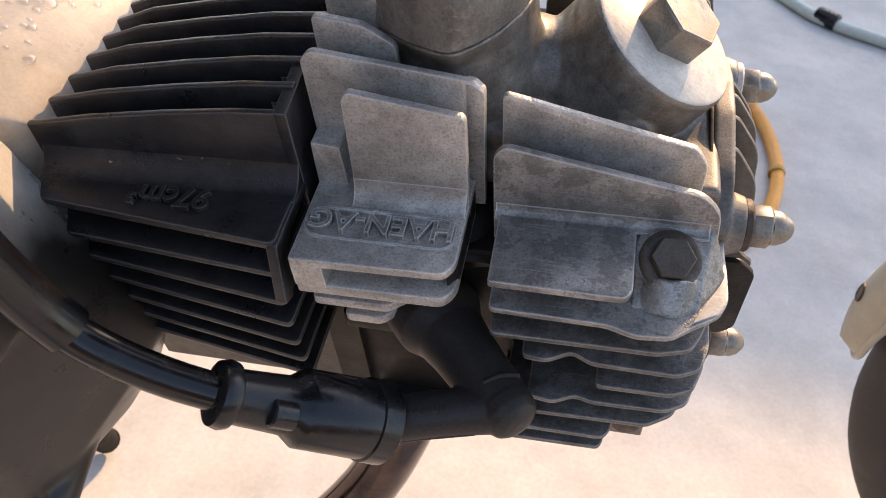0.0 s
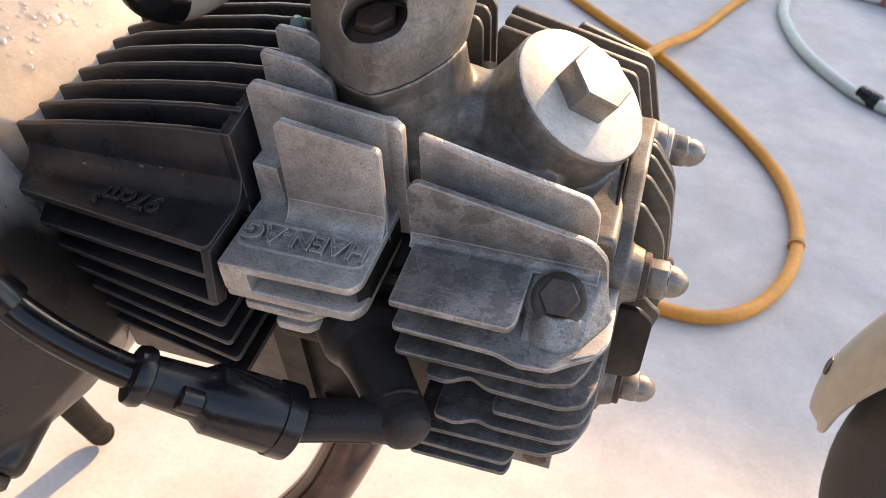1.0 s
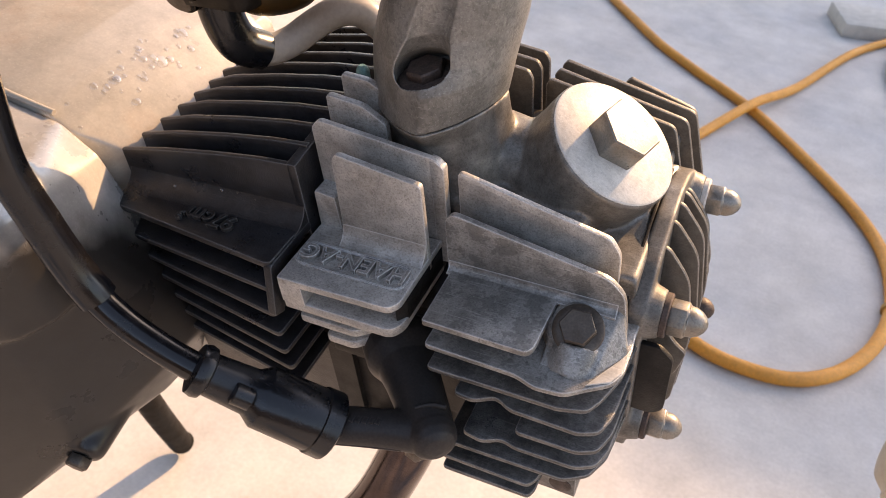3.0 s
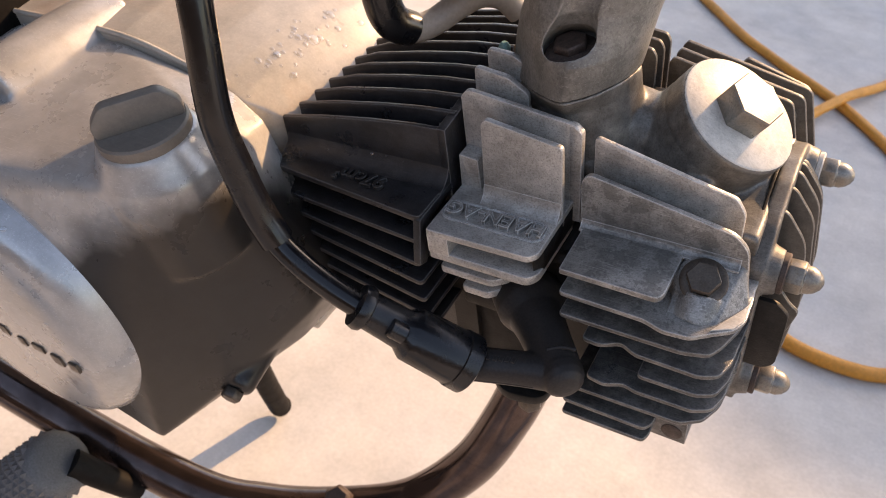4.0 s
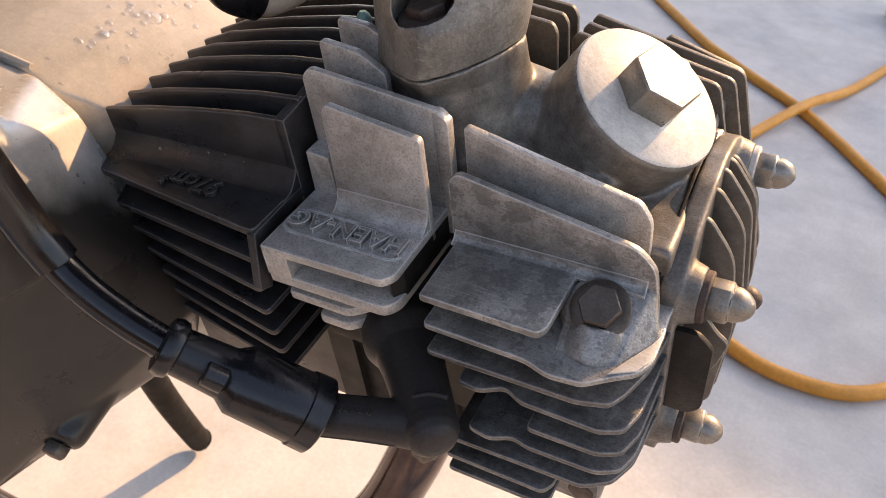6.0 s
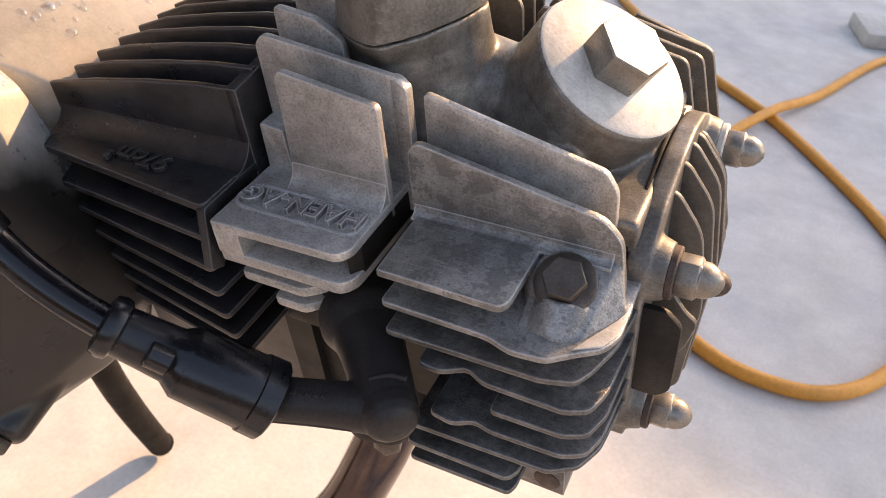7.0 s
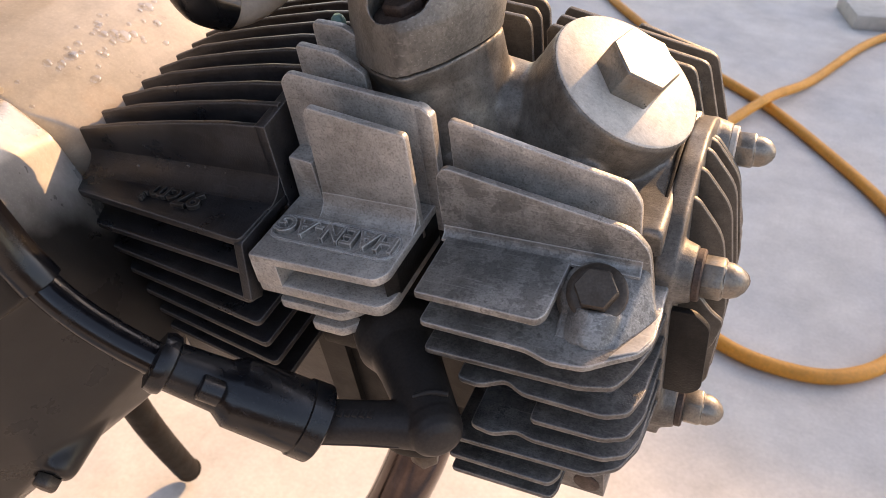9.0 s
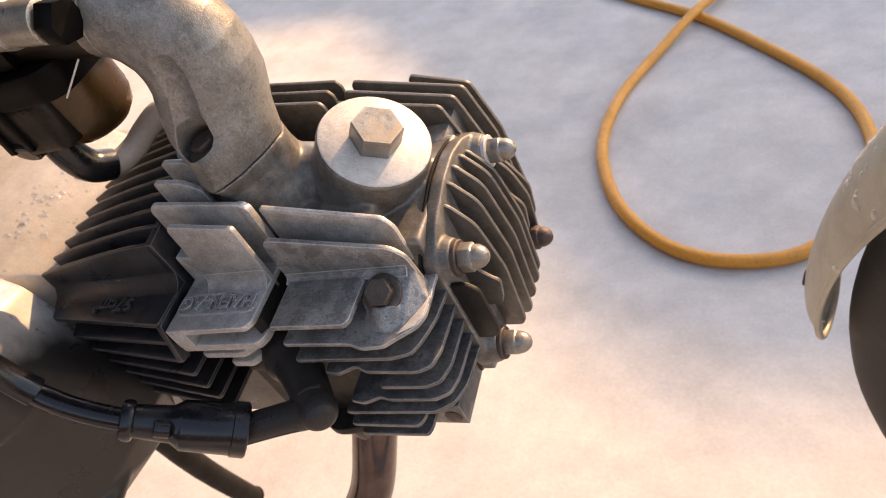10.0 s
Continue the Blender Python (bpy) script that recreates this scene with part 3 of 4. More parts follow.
hull(bm, [Vector(p) for p in ((-25.5, -11, 14), (-46, -11, 12.5), (-20.5, -21, 1.4), (-29, -35, 1.4), (-46, -35, 1.4), (-46, -11, 0), (-24, -11, 0))])
part("bolt_boss", bm, ALLOY_WORN, head, remesh=0.6, soften=4)
bolt = part("bolt", turned(bmesh.new(), BOLT_AT + BOLT_WAY * 0.2, BOLT_WAY, [(0, 8.4), (1.0, 8.4), (1.5, 7.9), (1.7, 6.5)], 32), BOLT, head, "dull steel flange bolt")
part("bolt_head", hexagon(bmesh.new(), BOLT_AT + BOLT_WAY * 1.6, BOLT_WAY, 10.6, 4.2, 0.4, 0.25), BOLT, bolt)
# pale triangle laid in the shape of the sunlit patch beside the bolt
part("sunlit_corner", slab(bmesh.new(), [(-29.8, -37.2), (-23, -33.2), (-20.6, -28), (-20.6, -18.5), (-22.2, -23)], "z", 1.2, 2.3, 0.2), STEEL, head, "bright triangle standing for a sunlit patch on the corner")
part("plug_boss", turned(bmesh.new(), (-97, 8, -12), (0.1, -0.85, -0.3), [(0, 12), (20, 12), (22, 10.5)], 32), OIL_SHADE, head)
# recess and wall: old oil plus shade put into the colour
part("plug_well", slab(bmesh.new(), rounded([(-97, -76), (-97, -6), (-70, -6), (-66, -30), (-66, -76)], 4), "y", -14, -1, 1.5), OIL_SHADE, head, "recess beside the plug, black from oil and painted shade")
part("well_wall", slab(bmesh.new(), rounded([(-140, -104), (-140, -24), (-97, -24), (-97, -104)], 4), "y", -12, -2, 2), OIL_SHADE, head)
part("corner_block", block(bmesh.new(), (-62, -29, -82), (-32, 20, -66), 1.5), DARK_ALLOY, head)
part("screw", turned(bmesh.new(), (-38, -28, -75), (0, -1, 0), [(0, 4.5), (1.2, 4.5), (1.6, 3.8)], 20), RUST, head)
for y, zt, xr, zr in ((73, 40, -29.5, 27.5), (84, 38.4, -26.5, 24), (94, 37, -25, 22), (105, 33.5, -26.5, 16.5)):
    if y < 100:
        part("fin", slab(bmesh.new(), rounded([(-140, -40), (-140, zt + 6), (-137, zt + 9), (-89, zt + 1.5), (-87, zt - 2), (-87, -40)], 1.5), "y", y - 1.0, y + 1.0, 0.4), FIN, head)
    left = -81.5 if y < 100 else -57
    pts = [(left, -72), (left, zt - 3 - 0.26 * (left + 81.5)), (left + 2, zt - 0.5 - 0.26 * (left + 81.5)), (xr, zr), (xr + 7, zr - 30), (xr + 8, -62), (-24, -72)]
    part("fin", slab(bmesh.new(), rounded(pts, [1, 1, 1, 3, 3, 3, 1]), "y", y - 1.0, y + 1.0, 0.4), FIN, head)
part("fin", slab(bmesh.new(), rounded([(-139, 20), (-139, 60), (-125, 58), (-116, 52), (-116, 20)], 2), "y", 5.5, 8.5, 0.7), ALLOY, head)
part("fin", slab(bmesh.new(), rounded([(-138, 20), (-138, 63), (-127, 62), (-118, 56), (-118, 20)], 2), "y", 15, 18, 0.7), ALLOY, head)
part("web", block(bmesh.new(), (-139, 66, -70), (-26, 105, -40), 3), STAINED, head)
part("web", block(bmesh.new(), (-138, 60, -60), (-28, 84, 18), 3), STAINED, head)

# ---- front cover of the head ----
COVER_FINS = [(10.5, -9, -41, -5), (20.5, 14, -70, -5.5), (30.8, 17.5, -74, -5), (40.8, 18, -74.5, -5), (50.6, 15.5, -75, -5), (57.5, 12, -74, -5.5),
              (64, -12, -52, -5.5), (75, -6, -66, -6.5), (84, -14, -60, -8)]
NUTS = ((2.8, -0.4), (2, -60), (67.4, 1.2), (68, -60))
cover = thing("head_cover", "grey alloy head front cover with upright fins and domed nuts", "engine cover", (-15, 33, -30))
bm = bmesh.new()
slab(bm, rounded([(-7, -70), (-7, 6), (8, 15), (30, 20), (46, 20.5), (60, 17), (76, 8), (78, -72)], 3), "x", -26, -19.5, 0.8)
for y, z in NUTS:
    turned(bm, (-26, y, z), (1, 0, 0), [(0, 10.5), (8, 9.5), (11.2, 8.4)], 24)
part("body", bm, STAINED, cover, remesh=0.7, soften=2)
part("gasket", slab(bmesh.new(), rounded([(-7.6, -70.6), (-7.6, 6.4), (7.8, 15.5), (30, 20.6), (46, 21), (60.3, 17.5), (76.5, 8.4), (78.6, -72.6)], 3), "x", -27.2, -26.1, 0.2), OIL_SHADE, cover, "thin dark gasket with flaking edges")
# nearest fin, darkened in colour to look unlit
part("fin", slab(bmesh.new(), rounded([(-25, -46), (-25, -9.5), (-13, -9), (-8, -14), (-8, -42), (-12, -46)], [0, 2, 2, 2, 3, 2]), "y", -5, -2.6, 0.4), OIL_SHADE, cover)
for y, zt, zb, x1 in COVER_FINS:
    pts = [(-25, zb), (-25, zt), (-18.5, zt + 0.3), (x1 - 4, zt - 13), (x1, (zt + zb) / 2), (x1 - 2.5, zb + 4), (x1 - 5, zb)]
    part("fin", slab(bmesh.new(), rounded(pts, [0, 2, 5, 5, 4, 3, 2]), "y", y - 0.9, y + 0.9, 0.4), FIN, cover)
for k, (y, z) in enumerate(NUTS):
    nut = part("nut", hexagon(bmesh.new(), (-12.6, y, z), (1, 0, 0), 11.2, 6.2, 0.9, 0.3 * k), RUST if k == 3 else NUT, cover, "domed steel cap nut")
    part("dome", turned(bmesh.new(), (-6.6, y, z), (1, 0, 0), [(0, 5.3), (2.0, 5.2), (4.2, 4.2), (5.8, 2.6), (6.5, 1.0), (6.6, 0.2)], 24), RUST if k == 3 else NUT, nut)
    part("washer", turned(bmesh.new(), (-15.0, y, z), (1, 0, 0), [(0, 7.6), (0.3, 7.9), (1.9, 7.9), (2.4, 7.4)], 24), RUST if k != 2 else STEEL, nut, "rusty washer" if k != 2 else "")

# ---- tappet cap ----
across = Vector((17.9, 6.5, -12.6))
hex_twist = math.atan2(across.dot(frame_of(CAP_WAY)[1]), across.dot(frame_of(CAP_WAY)[0]))
cap = thing("tappet_cap", "round bright steel tappet cap with a hexagonal head", "engine cap", CAP_AT)
part("disc", turned(bmesh.new(), CAP_AT - CAP_WAY * 3.4, CAP_WAY, [(0, 23.8), (0.5, 24.3), (2.9, 24.3), (3.4, 23.7)], 64), STEEL, cap)
part("hex_head", hexagon(bmesh.new(), CAP_AT - CAP_WAY * 0.1, CAP_WAY, 19.6, 9.6, 0.6, hex_twist), NUT, cap)

# ---- intake pipe ----
intake = thing("intake_pipe", "cast alloy intake pipe curving back to the carburettor", "intake pipe", (-99, 18, 58))


def pipe_ring(cx, cz, lean, rx, ry, p, tip=0.0):
    """A section of the intake pipe, square to its run; tip leans the pointed ends of the foot."""
    u, out = Vector((math.cos(lean), 0, math.sin(lean))), []
    for k in range(72):
        c, s = math.cos(2 * math.pi * k / 72), math.sin(2 * math.pi * k / 72)
        x, y = rx * math.copysign(abs(c) ** p, c), ry * math.copysign(abs(s) ** p, s)
        out.append(Vector((cx - 3, 30, cz - 3.4)) + u * x + Vector((-0.25 * y * tip, y, -0.1 * y * tip)))
    return out


def carve(bm, tool):
    """The first shape less the second one."""
    pair = []
    for b in (bm, tool):
        bmesh.ops.recalc_face_normals(b, faces=b.faces)
        me = bpy.data.meshes.new("blank")
        b.to_mesh(me)
        b.free()
        pair.append(new("blank", me))
    cut = pair[0].modifiers.new("cut", "BOOLEAN")
    cut.operation, cut.solver, cut.object = "DIFFERENCE", "EXACT", pair[1]
    bpy.context.view_layer.update()
    out = bmesh.new()
    out.from_mesh(pair[0].evaluated_get(bpy.context.evaluated_depsgraph_get()).data)
    for ob in pair:
        me = ob.data
        bpy.data.objects.remove(ob)
        bpy.data.meshes.remove(me)
    return out


POCKET, POCKET_WAY = Vector((-100.6, 10.6, 70.0)), Vector((-0.12, -0.1, 1)).normalized()
POCKET_RUN = ((-100.6, 10.6, 69.8, 10.2), (-100.4, 10.4, 72.4, 10.2), (-99.8, 6.4, 76, 9.6), (-98.6, 2.4, 80, 9.2), (-96.4, 0.6, 86, 8.8), (-93.2, 2.2, 97, 8.6), (-91.6, 2.8, 105, 8.6), (-91.2, 2.2, 112, 8.4), (-92.2, -1, 118, 7.5))
run = [(-104.5, 57.6, 0.17, 27.5, 33.5, 1.42, 1), (-103, 64, 0.17, 27.5, 33, 1.38, 1), (-101.8, 71, 0.14, 27.5, 32.4, 1.32, 0.9), (-99.5, 80, 0.05, 26.4, 29, 1.16, 0.4),
       (-96, 90, -0.05, 24.6, 25.4, 1.05), (-93, 100, -0.02, 23.2, 23, 1), (-93, 108, 0.16, 22.6, 22.4, 1), (-94.5, 114, 0.4, 22.2, 22, 1),
       (-98, 121, 0.7, 21.6, 21.5, 1), (-105, 128.5, 1.0, 21, 21, 1), (-114, 134, 1.2, 20.4, 20.4, 1)]
bm = carve(loft(bmesh.new(), [pipe_ring(*r) for r in run]), loft(bmesh.new(), [[Vector((x + r * math.cos(a), y + r * math.sin(a), z + 0.12 * r * math.cos(a) + 0.1 * r * math.sin(a))) for a in [2 * math.pi * k / 40 for k in range(40)]]
                                                                              for x, y, z, r in POCKET_RUN]))
part("pipe", bm, PIPE, intake, remesh=0.45, soften=4)
part("flange", turned(bmesh.new(), (-115, 30, 130), (-0.95, 0, 0.3), [(0, 20), (0.6, 21), (6, 21), (6.6, 20)], 40), PIPE, intake)
bolt = part("bolt", turned(bmesh.new(), POCKET + POCKET_WAY * 0.1, POCKET_WAY, [(0, 9.6), (1.6, 9.6), (2.2, 8.8)], 28), RUST, intake, "rusty recessed flange bolt")
part("bolt_head", hexagon(bmesh.new(), POCKET + POCKET_WAY * 2, POCKET_WAY, 11.5, 3.4, 0.6), RUST, bolt)
part("fitting", turned(bmesh.new(), (-137, 28, 50), (0, 0, 1), [(0, 2.6), (7, 2.6), (8.5, 2.0), (9.5, 1.0)], 16), VERDIGRIS, intake, "small fitting green with corrosion")
part("flange_nut", hexagon(bmesh.new(), (-112, 4, 138), (-0.97, 0, 0.2), 15, 9, 1.2), CARB_BLACK, intake)
part("stud_sleeve", turned(bmesh.new(), (-121, 4, 140), (-0.98, 0, 0.15), [(0, 7.5), (0.6, 8.4), (17, 8.4), (17.6, 9.4), (30, 9.4)], 28), NUT, intake, "dull steel sleeve behind the flange nut")

# ---- carburettor ----
carb = thing("carburettor", "dark oily carburettor with an amber stained float bowl", "carburettor", (-185, 30, 120))
part("body", block(bmesh.new(), (-214, 8, 122), (-160, 56, 165), 6), CARB_BLACK, carb)
bm = bmesh.new()
slab(bm, rounded([(-205, 6), (-164, 6), (-164, 58), (-205, 58)], 8, 6), "z", 84, 109, 3)
turned(bm, (-184, 34, 78), (0, 0, 1), [(0, 10), (2, 14), (10, 16)], 32)
bowl = part("float_bowl", bm, OILED, carb, "dark oily metal float bowl")
part("bowl_lobe", turned(bmesh.new(), (-172, 33, 76), (0, 0, 1), [(0, 8), (2, 14), (6, 18.5), (12, 21), (30, 21.5), (33, 21.5)], 40), AMBER, bowl, "amber stained rounded end")
part("bowl_rim", slab(bmesh.new(), rounded([(-209, 5), (-145, 5), (-145, 61), (-209, 61)], 14, 8), "z", 108, 122, 1.5), CARB_BLACK, carb)
part("screw_boss", turned(bmesh.new(), (-195, 12, 88), (0, -0.8, -0.35), [(-16, 9), (3, 7.5), (5, 6.5)], 24), CARB_BLACK, carb)
part("screw", turned(bmesh.new(), (-195, 8.2, 86.2), (0, -0.8, -0.35), [(0, 5), (0.6, 5.4), (1.6, 5), (1.8, 3)], 24), BOLT, carb)
part("bail_wire", tube(bmesh.new(), [(-143, 5, 109, 0.4), (-134, 6, 115.5, 0.4), (-125, 7, 122, 0.4)], 4, 8), STEEL, carb, "bright spring wire clip")
for x in (-198, -186):
    part("rib", slab(bmesh.new(), rounded([(x - 2, 88), (x + 2, 88), (x + 2, 110), (x - 2, 110)], 1), "y", 4, 10, 0.8), CARB_BLACK, carb)
part("clamp", turned(bmesh.new(), (-120.5, 30, 131), (-1, 0, 0.14), [(0, 19.5), (0.5, 20), (41, 20), (41.5, 19.5)], 40), OILED, carb)

overflow = thing("overflow_tube", "grey rubber overflow tube with a black sleeve", "tube", (-185, 22, 60))
part("tube", tube(bmesh.new(), [(-184, 27, 58, 6), (-181, 33, 56, 6), (-176, 41, 57, 6), (-169, 48, 61.5, 6), (-161, 54, 65, 6), (-153, 59, 63, 6), (-147, 63, 55, 6)], 8, 20), TUBE, overflow)
part("sleeve", tube(bmesh.new(), [(-188, 20, 92, 8), (-188, 19, 76, 8), (-186.5, 22, 64, 8), (-183, 30, 57, 7.6)], 8, 20), RUBBER, overflow)

# ---- crankcase ----
case = thing("crankcase", "silver painted engine crankcase wet with water drops", "crankcase", (-320, 40, -40))
bm = bmesh.new()


def case_ring(x, side, crown, low=-90.0, y0=-21.5, y1=92.0):
    """A cross section of the case: flat sides and a softly crowned top."""
    ys = [y0 + (y1 - y0) * k / 20 for k in range(21)]
    return [Vector((x, y, crown - (crown - side) * ((2 * y - y0 - y1) / (y1 - y0)) ** 2)) for y in ys] + [Vector((x, y1, low)), Vector((x, y0, low))]


loft(bm, [case_ring(-214, 10, 20, 4, -4), case_ring(-222, 17, 26, 4, -6), case_ring(-229, 23, 31, 4, -10), case_ring(-236, 31, 37, -20, -15), case_ring(-244, 38.5, 43.5, -60), case_ring(-254, 45, 49), case_ring(-270, 50.5, 55), case_ring(-310, 59.5, 63), case_ring(-420, 60, 64), case_ring(-520, 52, 56)])
block(bm, (-520, -22, -120), (-242, 110, 30), 8)
part("body", bm, PAINTED, case, remesh=1.3, soften=2)

part("seam_lip", tube(bmesh.new(), [(-450, -20.5, 58, 1.4), (-380, -20.8, 60, 1.4), (-310, -20.8, 59, 1.4), (-270, -20.8, 50, 1.4), (-249, -20.8, 46, 1.2)], 6, 12), PAINTED, case, "raised lip along the cover joint")
part("barrel_joint", slab(bmesh.new(), rounded([(-12, -70), (-12, 12), (6, 21), (36, 26), (66, 22), (90, 12), (90, -70)], 8), "x", -231, -226.5, 0.8), PAINTED, case)
clutch = thing("clutch_cover", "silver painted side cover with a round boss", "engine cover", (-310, -80, -30))
CX, CZ, CR = -330, -28, 76
seam = [(-450, 34), (-380, 56), (-310, 56.5), (-270, 48), (-246, 43.5), (-232, 31.5), (-224, 5), (-208, -56), (-222, -84), (-300, -128), (-440, -120)]
bm = bmesh.new()
pts = [Vector((x, -22, z)) for x, z in seam] + [Vector((x + (4 if x < -300 else -2), -46, z - 1)) for x, z in seam]
pts += [Vector((CX + (CR + 3) * math.cos(a), -114, CZ + (CR + 3) * math.sin(a))) for a in [2 * math.pi * k / 40 for k in range(40)]]
pts += [Vector((-266, -120, -106)), Vector((-262, -110, -100)), Vector((-230, -92, -74)), Vector((-226, -80, -72)), Vector((-250, -94, 46))]
pts += [Vector((-236 + 25 * math.cos(a), -74 + 25 * math.sin(a), 48 - 4 * math.cos(a))) for a in [2 * math.pi * k / 14 for k in range(14)]]
hull(bm, pts)
turned(bm, (-234, -75.5, 28.4), (0, -0.06, 1), [(-26, 24), (10, 26), (19, 25), (25, 22), (29, 20.2), (31.4, 19.2), (32, 18.6)], 40)
tube(bm, [(-342, 0, 52, 17), (-339, -40, 53, 17), (-337, -76, 54, 15)], 6, 24)
turned(bm, (-231, -80, -76), (0.1, -1, -0.2), [(-20, 9), (10, 8), (13, 6)], 20)
part("body", bm, OILY_SHADED, clutch, "silver cover body with an oily flank darkened by painted shade", remesh=1.5, soften=6)
part("disc", turned(bmesh.new(), (CX, -108, CZ), (0, -1, 0), [(0, CR + 2.2), (8, CR + 1.6), (13, CR), (17, CR - 2.5), (20, CR - 6), (22, CR - 11), (23.5, CR - 22), (24, 8)], 96), SHADE_SILVER, clutch, "round raised boss with worn lettering")
for k, (x, z, w, h) in enumerate([(-358 + 11.8 * i, -35.5 - 0.9 * i + (i % 2) * 1.6, 4.5 + (i * 3) % 4, 6.5 - (i % 3)) for i in range(8)]):
    part("letter_bar", block(bmesh.new(), (x - w / 2, -132.6, z - h / 2), (x + w / 2, -131.2, z + h / 2), 0.4), BOLT, clutch)
part("bolt", hexagon(bmesh.new(), (-337, -77, 55), (0, -1, 0.05), 17, 9, 2), BOLT, clutch, "dark hexagonal bolt")
part("bolt", turned(bmesh.new(), (-231, -58, 35), (0.25, -0.8, 0.35), [(-6, 7), (6, 6.8), (8.4, 6.2), (10, 4.6), (10.8, 2)], 24), PAINTED, clutch)
part("bolt", hexagon(bmesh.new(), (-230, -93, -78.5), (0.1, -1, -0.2), 9, 5, 1), BOLT, clutch)

oil = thing("oil_cap", "grey plastic oil filler cap with an upright grip", "filler cap", (-236, -76, 56))
OW = Vector((0.0, -0.06, 1)).normalized()
OA = Vector((-233, -78, 60.4))
part("disc", turned(bmesh.new(), OA, OW, [(-2, 17), (0, 17.8), (3.4, 17.8), (4.2, 17.0)], 48), CAP_GREY, oil)
bm = slab(bmesh.new(), rounded([(-16.8, 0), (-16.8, 6), (-11, 12.5), (11, 12.5), (16.8, 6), (16.8, 0)], 2.5), "y", -3, 3, 1)
bmesh.ops.transform(bm, matrix=Matrix.Translation(OA + OW * 3.8) @ Vector((0, 0, 1)).rotation_difference(OW).to_matrix().to_4x4() @ pose(0, 0, 0, 0, 0, 50), verts=bm.verts)
part("grip", bm, CAP_GREY, oil)

# ---- ignition ----
plug = thing("spark_plug_cap", "black elbow spark plug cap with a rubber boot", "plug cap", (-78, -58, -25))
BALL, COLLAR = Vector((-77.5, -54, -27.5)), Vector((-104, -24, -29))
away = (BALL - COLLAR).normalized()
bm = bmesh.new()
turned(bm, COLLAR - away * 14, away, [(0, 14.5), (9, 14.8), (9.6, 14.2), (10.2, 14.2), (10.8, 14.8), (17, 14.6), (19.5, 13.4), (23, 11.6), (30, 10.4), (40, 9.6), (50, 9), (58, 8)], 36)
turned(bm, BALL - away * 8.2, away, [(0.2, 1), (1, 4), (3, 7), (5.5, 8.3), (8.2, 8.8), (11.5, 8.4), (14, 7.2), (15.6, 5), (16.3, 2)], 36)
tube(bm, [(-79, -54.5, -28, 7.4), (-95, -58.5, -28.5, 7.0), (-120, -65.5, -29.5, 7.0)], 6, 28)
part("elbow", bm, PLASTIC, plug, remesh=0.5, soften=3)
part("rib", tube(bmesh.new(), [(-84, -51.5, -19.6, 0.9), (-79, -49, -18.4, 0.9), (-74, -48, -18.6, 0.9)], 4, 10), PLASTIC, plug)
part("seam", tube(bmesh.new(), [(-117, -71, -31.5, 0.8), (-100, -66.3, -30.5, 0.8), (-85, -62.5, -30, 0.8)], 4, 8), PLASTIC, plug)
for i in range(6):
    part("letter_bar", block(bmesh.new(), (-106.5 + 2.3 * i, -64.2 + 0.6 * i, -22.5 + 0.05 * i), (-104.9 + 2.3 * i, -61.7 + 0.6 * i, -21.7 + 0.05 * i), 0.1), PLASTIC, plug)
BO, BW = Vector((-147.5, -79, 4)), (Vector((-112, -64, -29)) - Vector((-147.5, -79, 4)))
BL = BW.length
part("boot", turned(bmesh.new(), BO, BW, [(-2, 6.2), (-1.2, 8.4), (1.2, 9.1), (3.2, 8.6), (4, 7.2), (13, 7.7), (19, 8.1), (22.5, 10.4), (23.2, 10.9), (BL - 7, 11.5), (BL - 6.6, 12.1), (BL - 0.6, 12.3), (BL, 11.6), (BL, 7)], 40), RUBBER, plug, "glossy black rubber boot")
bw = BW.normalized()
part("boot_tab", turned(bmesh.new(), BO + bw * 18 + Vector((0.5, -6.2, 7.2)), bw, [(0, 3.2), (0.5, 3.8), (6.5, 3.9), (7, 3.3)], 16), RUBBER, plug)

cable = thing("ignition_cable", "thick black ignition cable in an outer sleeve", "cable", (-170, -79, 20))
part("core", tube(bmesh.new(), [(-146, -78.5, 2.5, 5), (-158, -80, 10, 5), (-170, -80.5, 18.5, 5), (-180.5, -79.6, 28, 5), (-185, -79, 43, 5)], 8, 24), CABLE, cable)
part("sleeve", tube(bmesh.new(), [(-179.5, -79.6, 26.5, 6.4), (-184.3, -79.6, 39, 6.2), (-187.5, -79.5, 57, 6), (-189.5, -79, 78, 5.8), (-191, -72, 106, 5.7), (-194, -62, 140, 5.7), (-198, -50, 190, 5.7)], 8, 24), CABLE, cable)

# ---- exhaust ----
exhaust = thing("exhaust_pipe", "brown tarnished exhaust pipe sweeping under the engine", "exhaust pipe", (-115, 10, -110))
part("pipe", tube(bmesh.new(), [(-118, 14, -100, 14), (-122, 10, -125, 14), (-132, -2, -158, 14), (-152, -18, -200, 14), (-185, -40, -232, 14), (-225, -60, -243, 14), (-270, -85, -235, 14), (-320, -102, -220, 14), (-455, -114, -176, 14), (-600, -118, -130, 14)], 8, 32), CHROME, exhaust)
part("flange", slab(bmesh.new(), rounded([(-122, -26), (-100, -22), (-98, 40), (-118, 48), (-140, 40), (-140, -6)], 8), "z", -105, -99, 1), OIL_SHADE, exhaust)
part("nut", hexagon(bmesh.new(), (-110, -17, -105), (0, 0, -1), 11, 9, 1), BOLT, exhaust)
part("rust_spot", hexagon(bmesh.new(), (-226, -62, -233), (0, -0.35, 0.93), 17, 10, 2), RUST, exhaust, "rusted weld nut")

# ---- foot rest ----
peg = thing("foot_rest", "ribbed grey rubber foot rest", "foot rest", (-360, -160, -160))
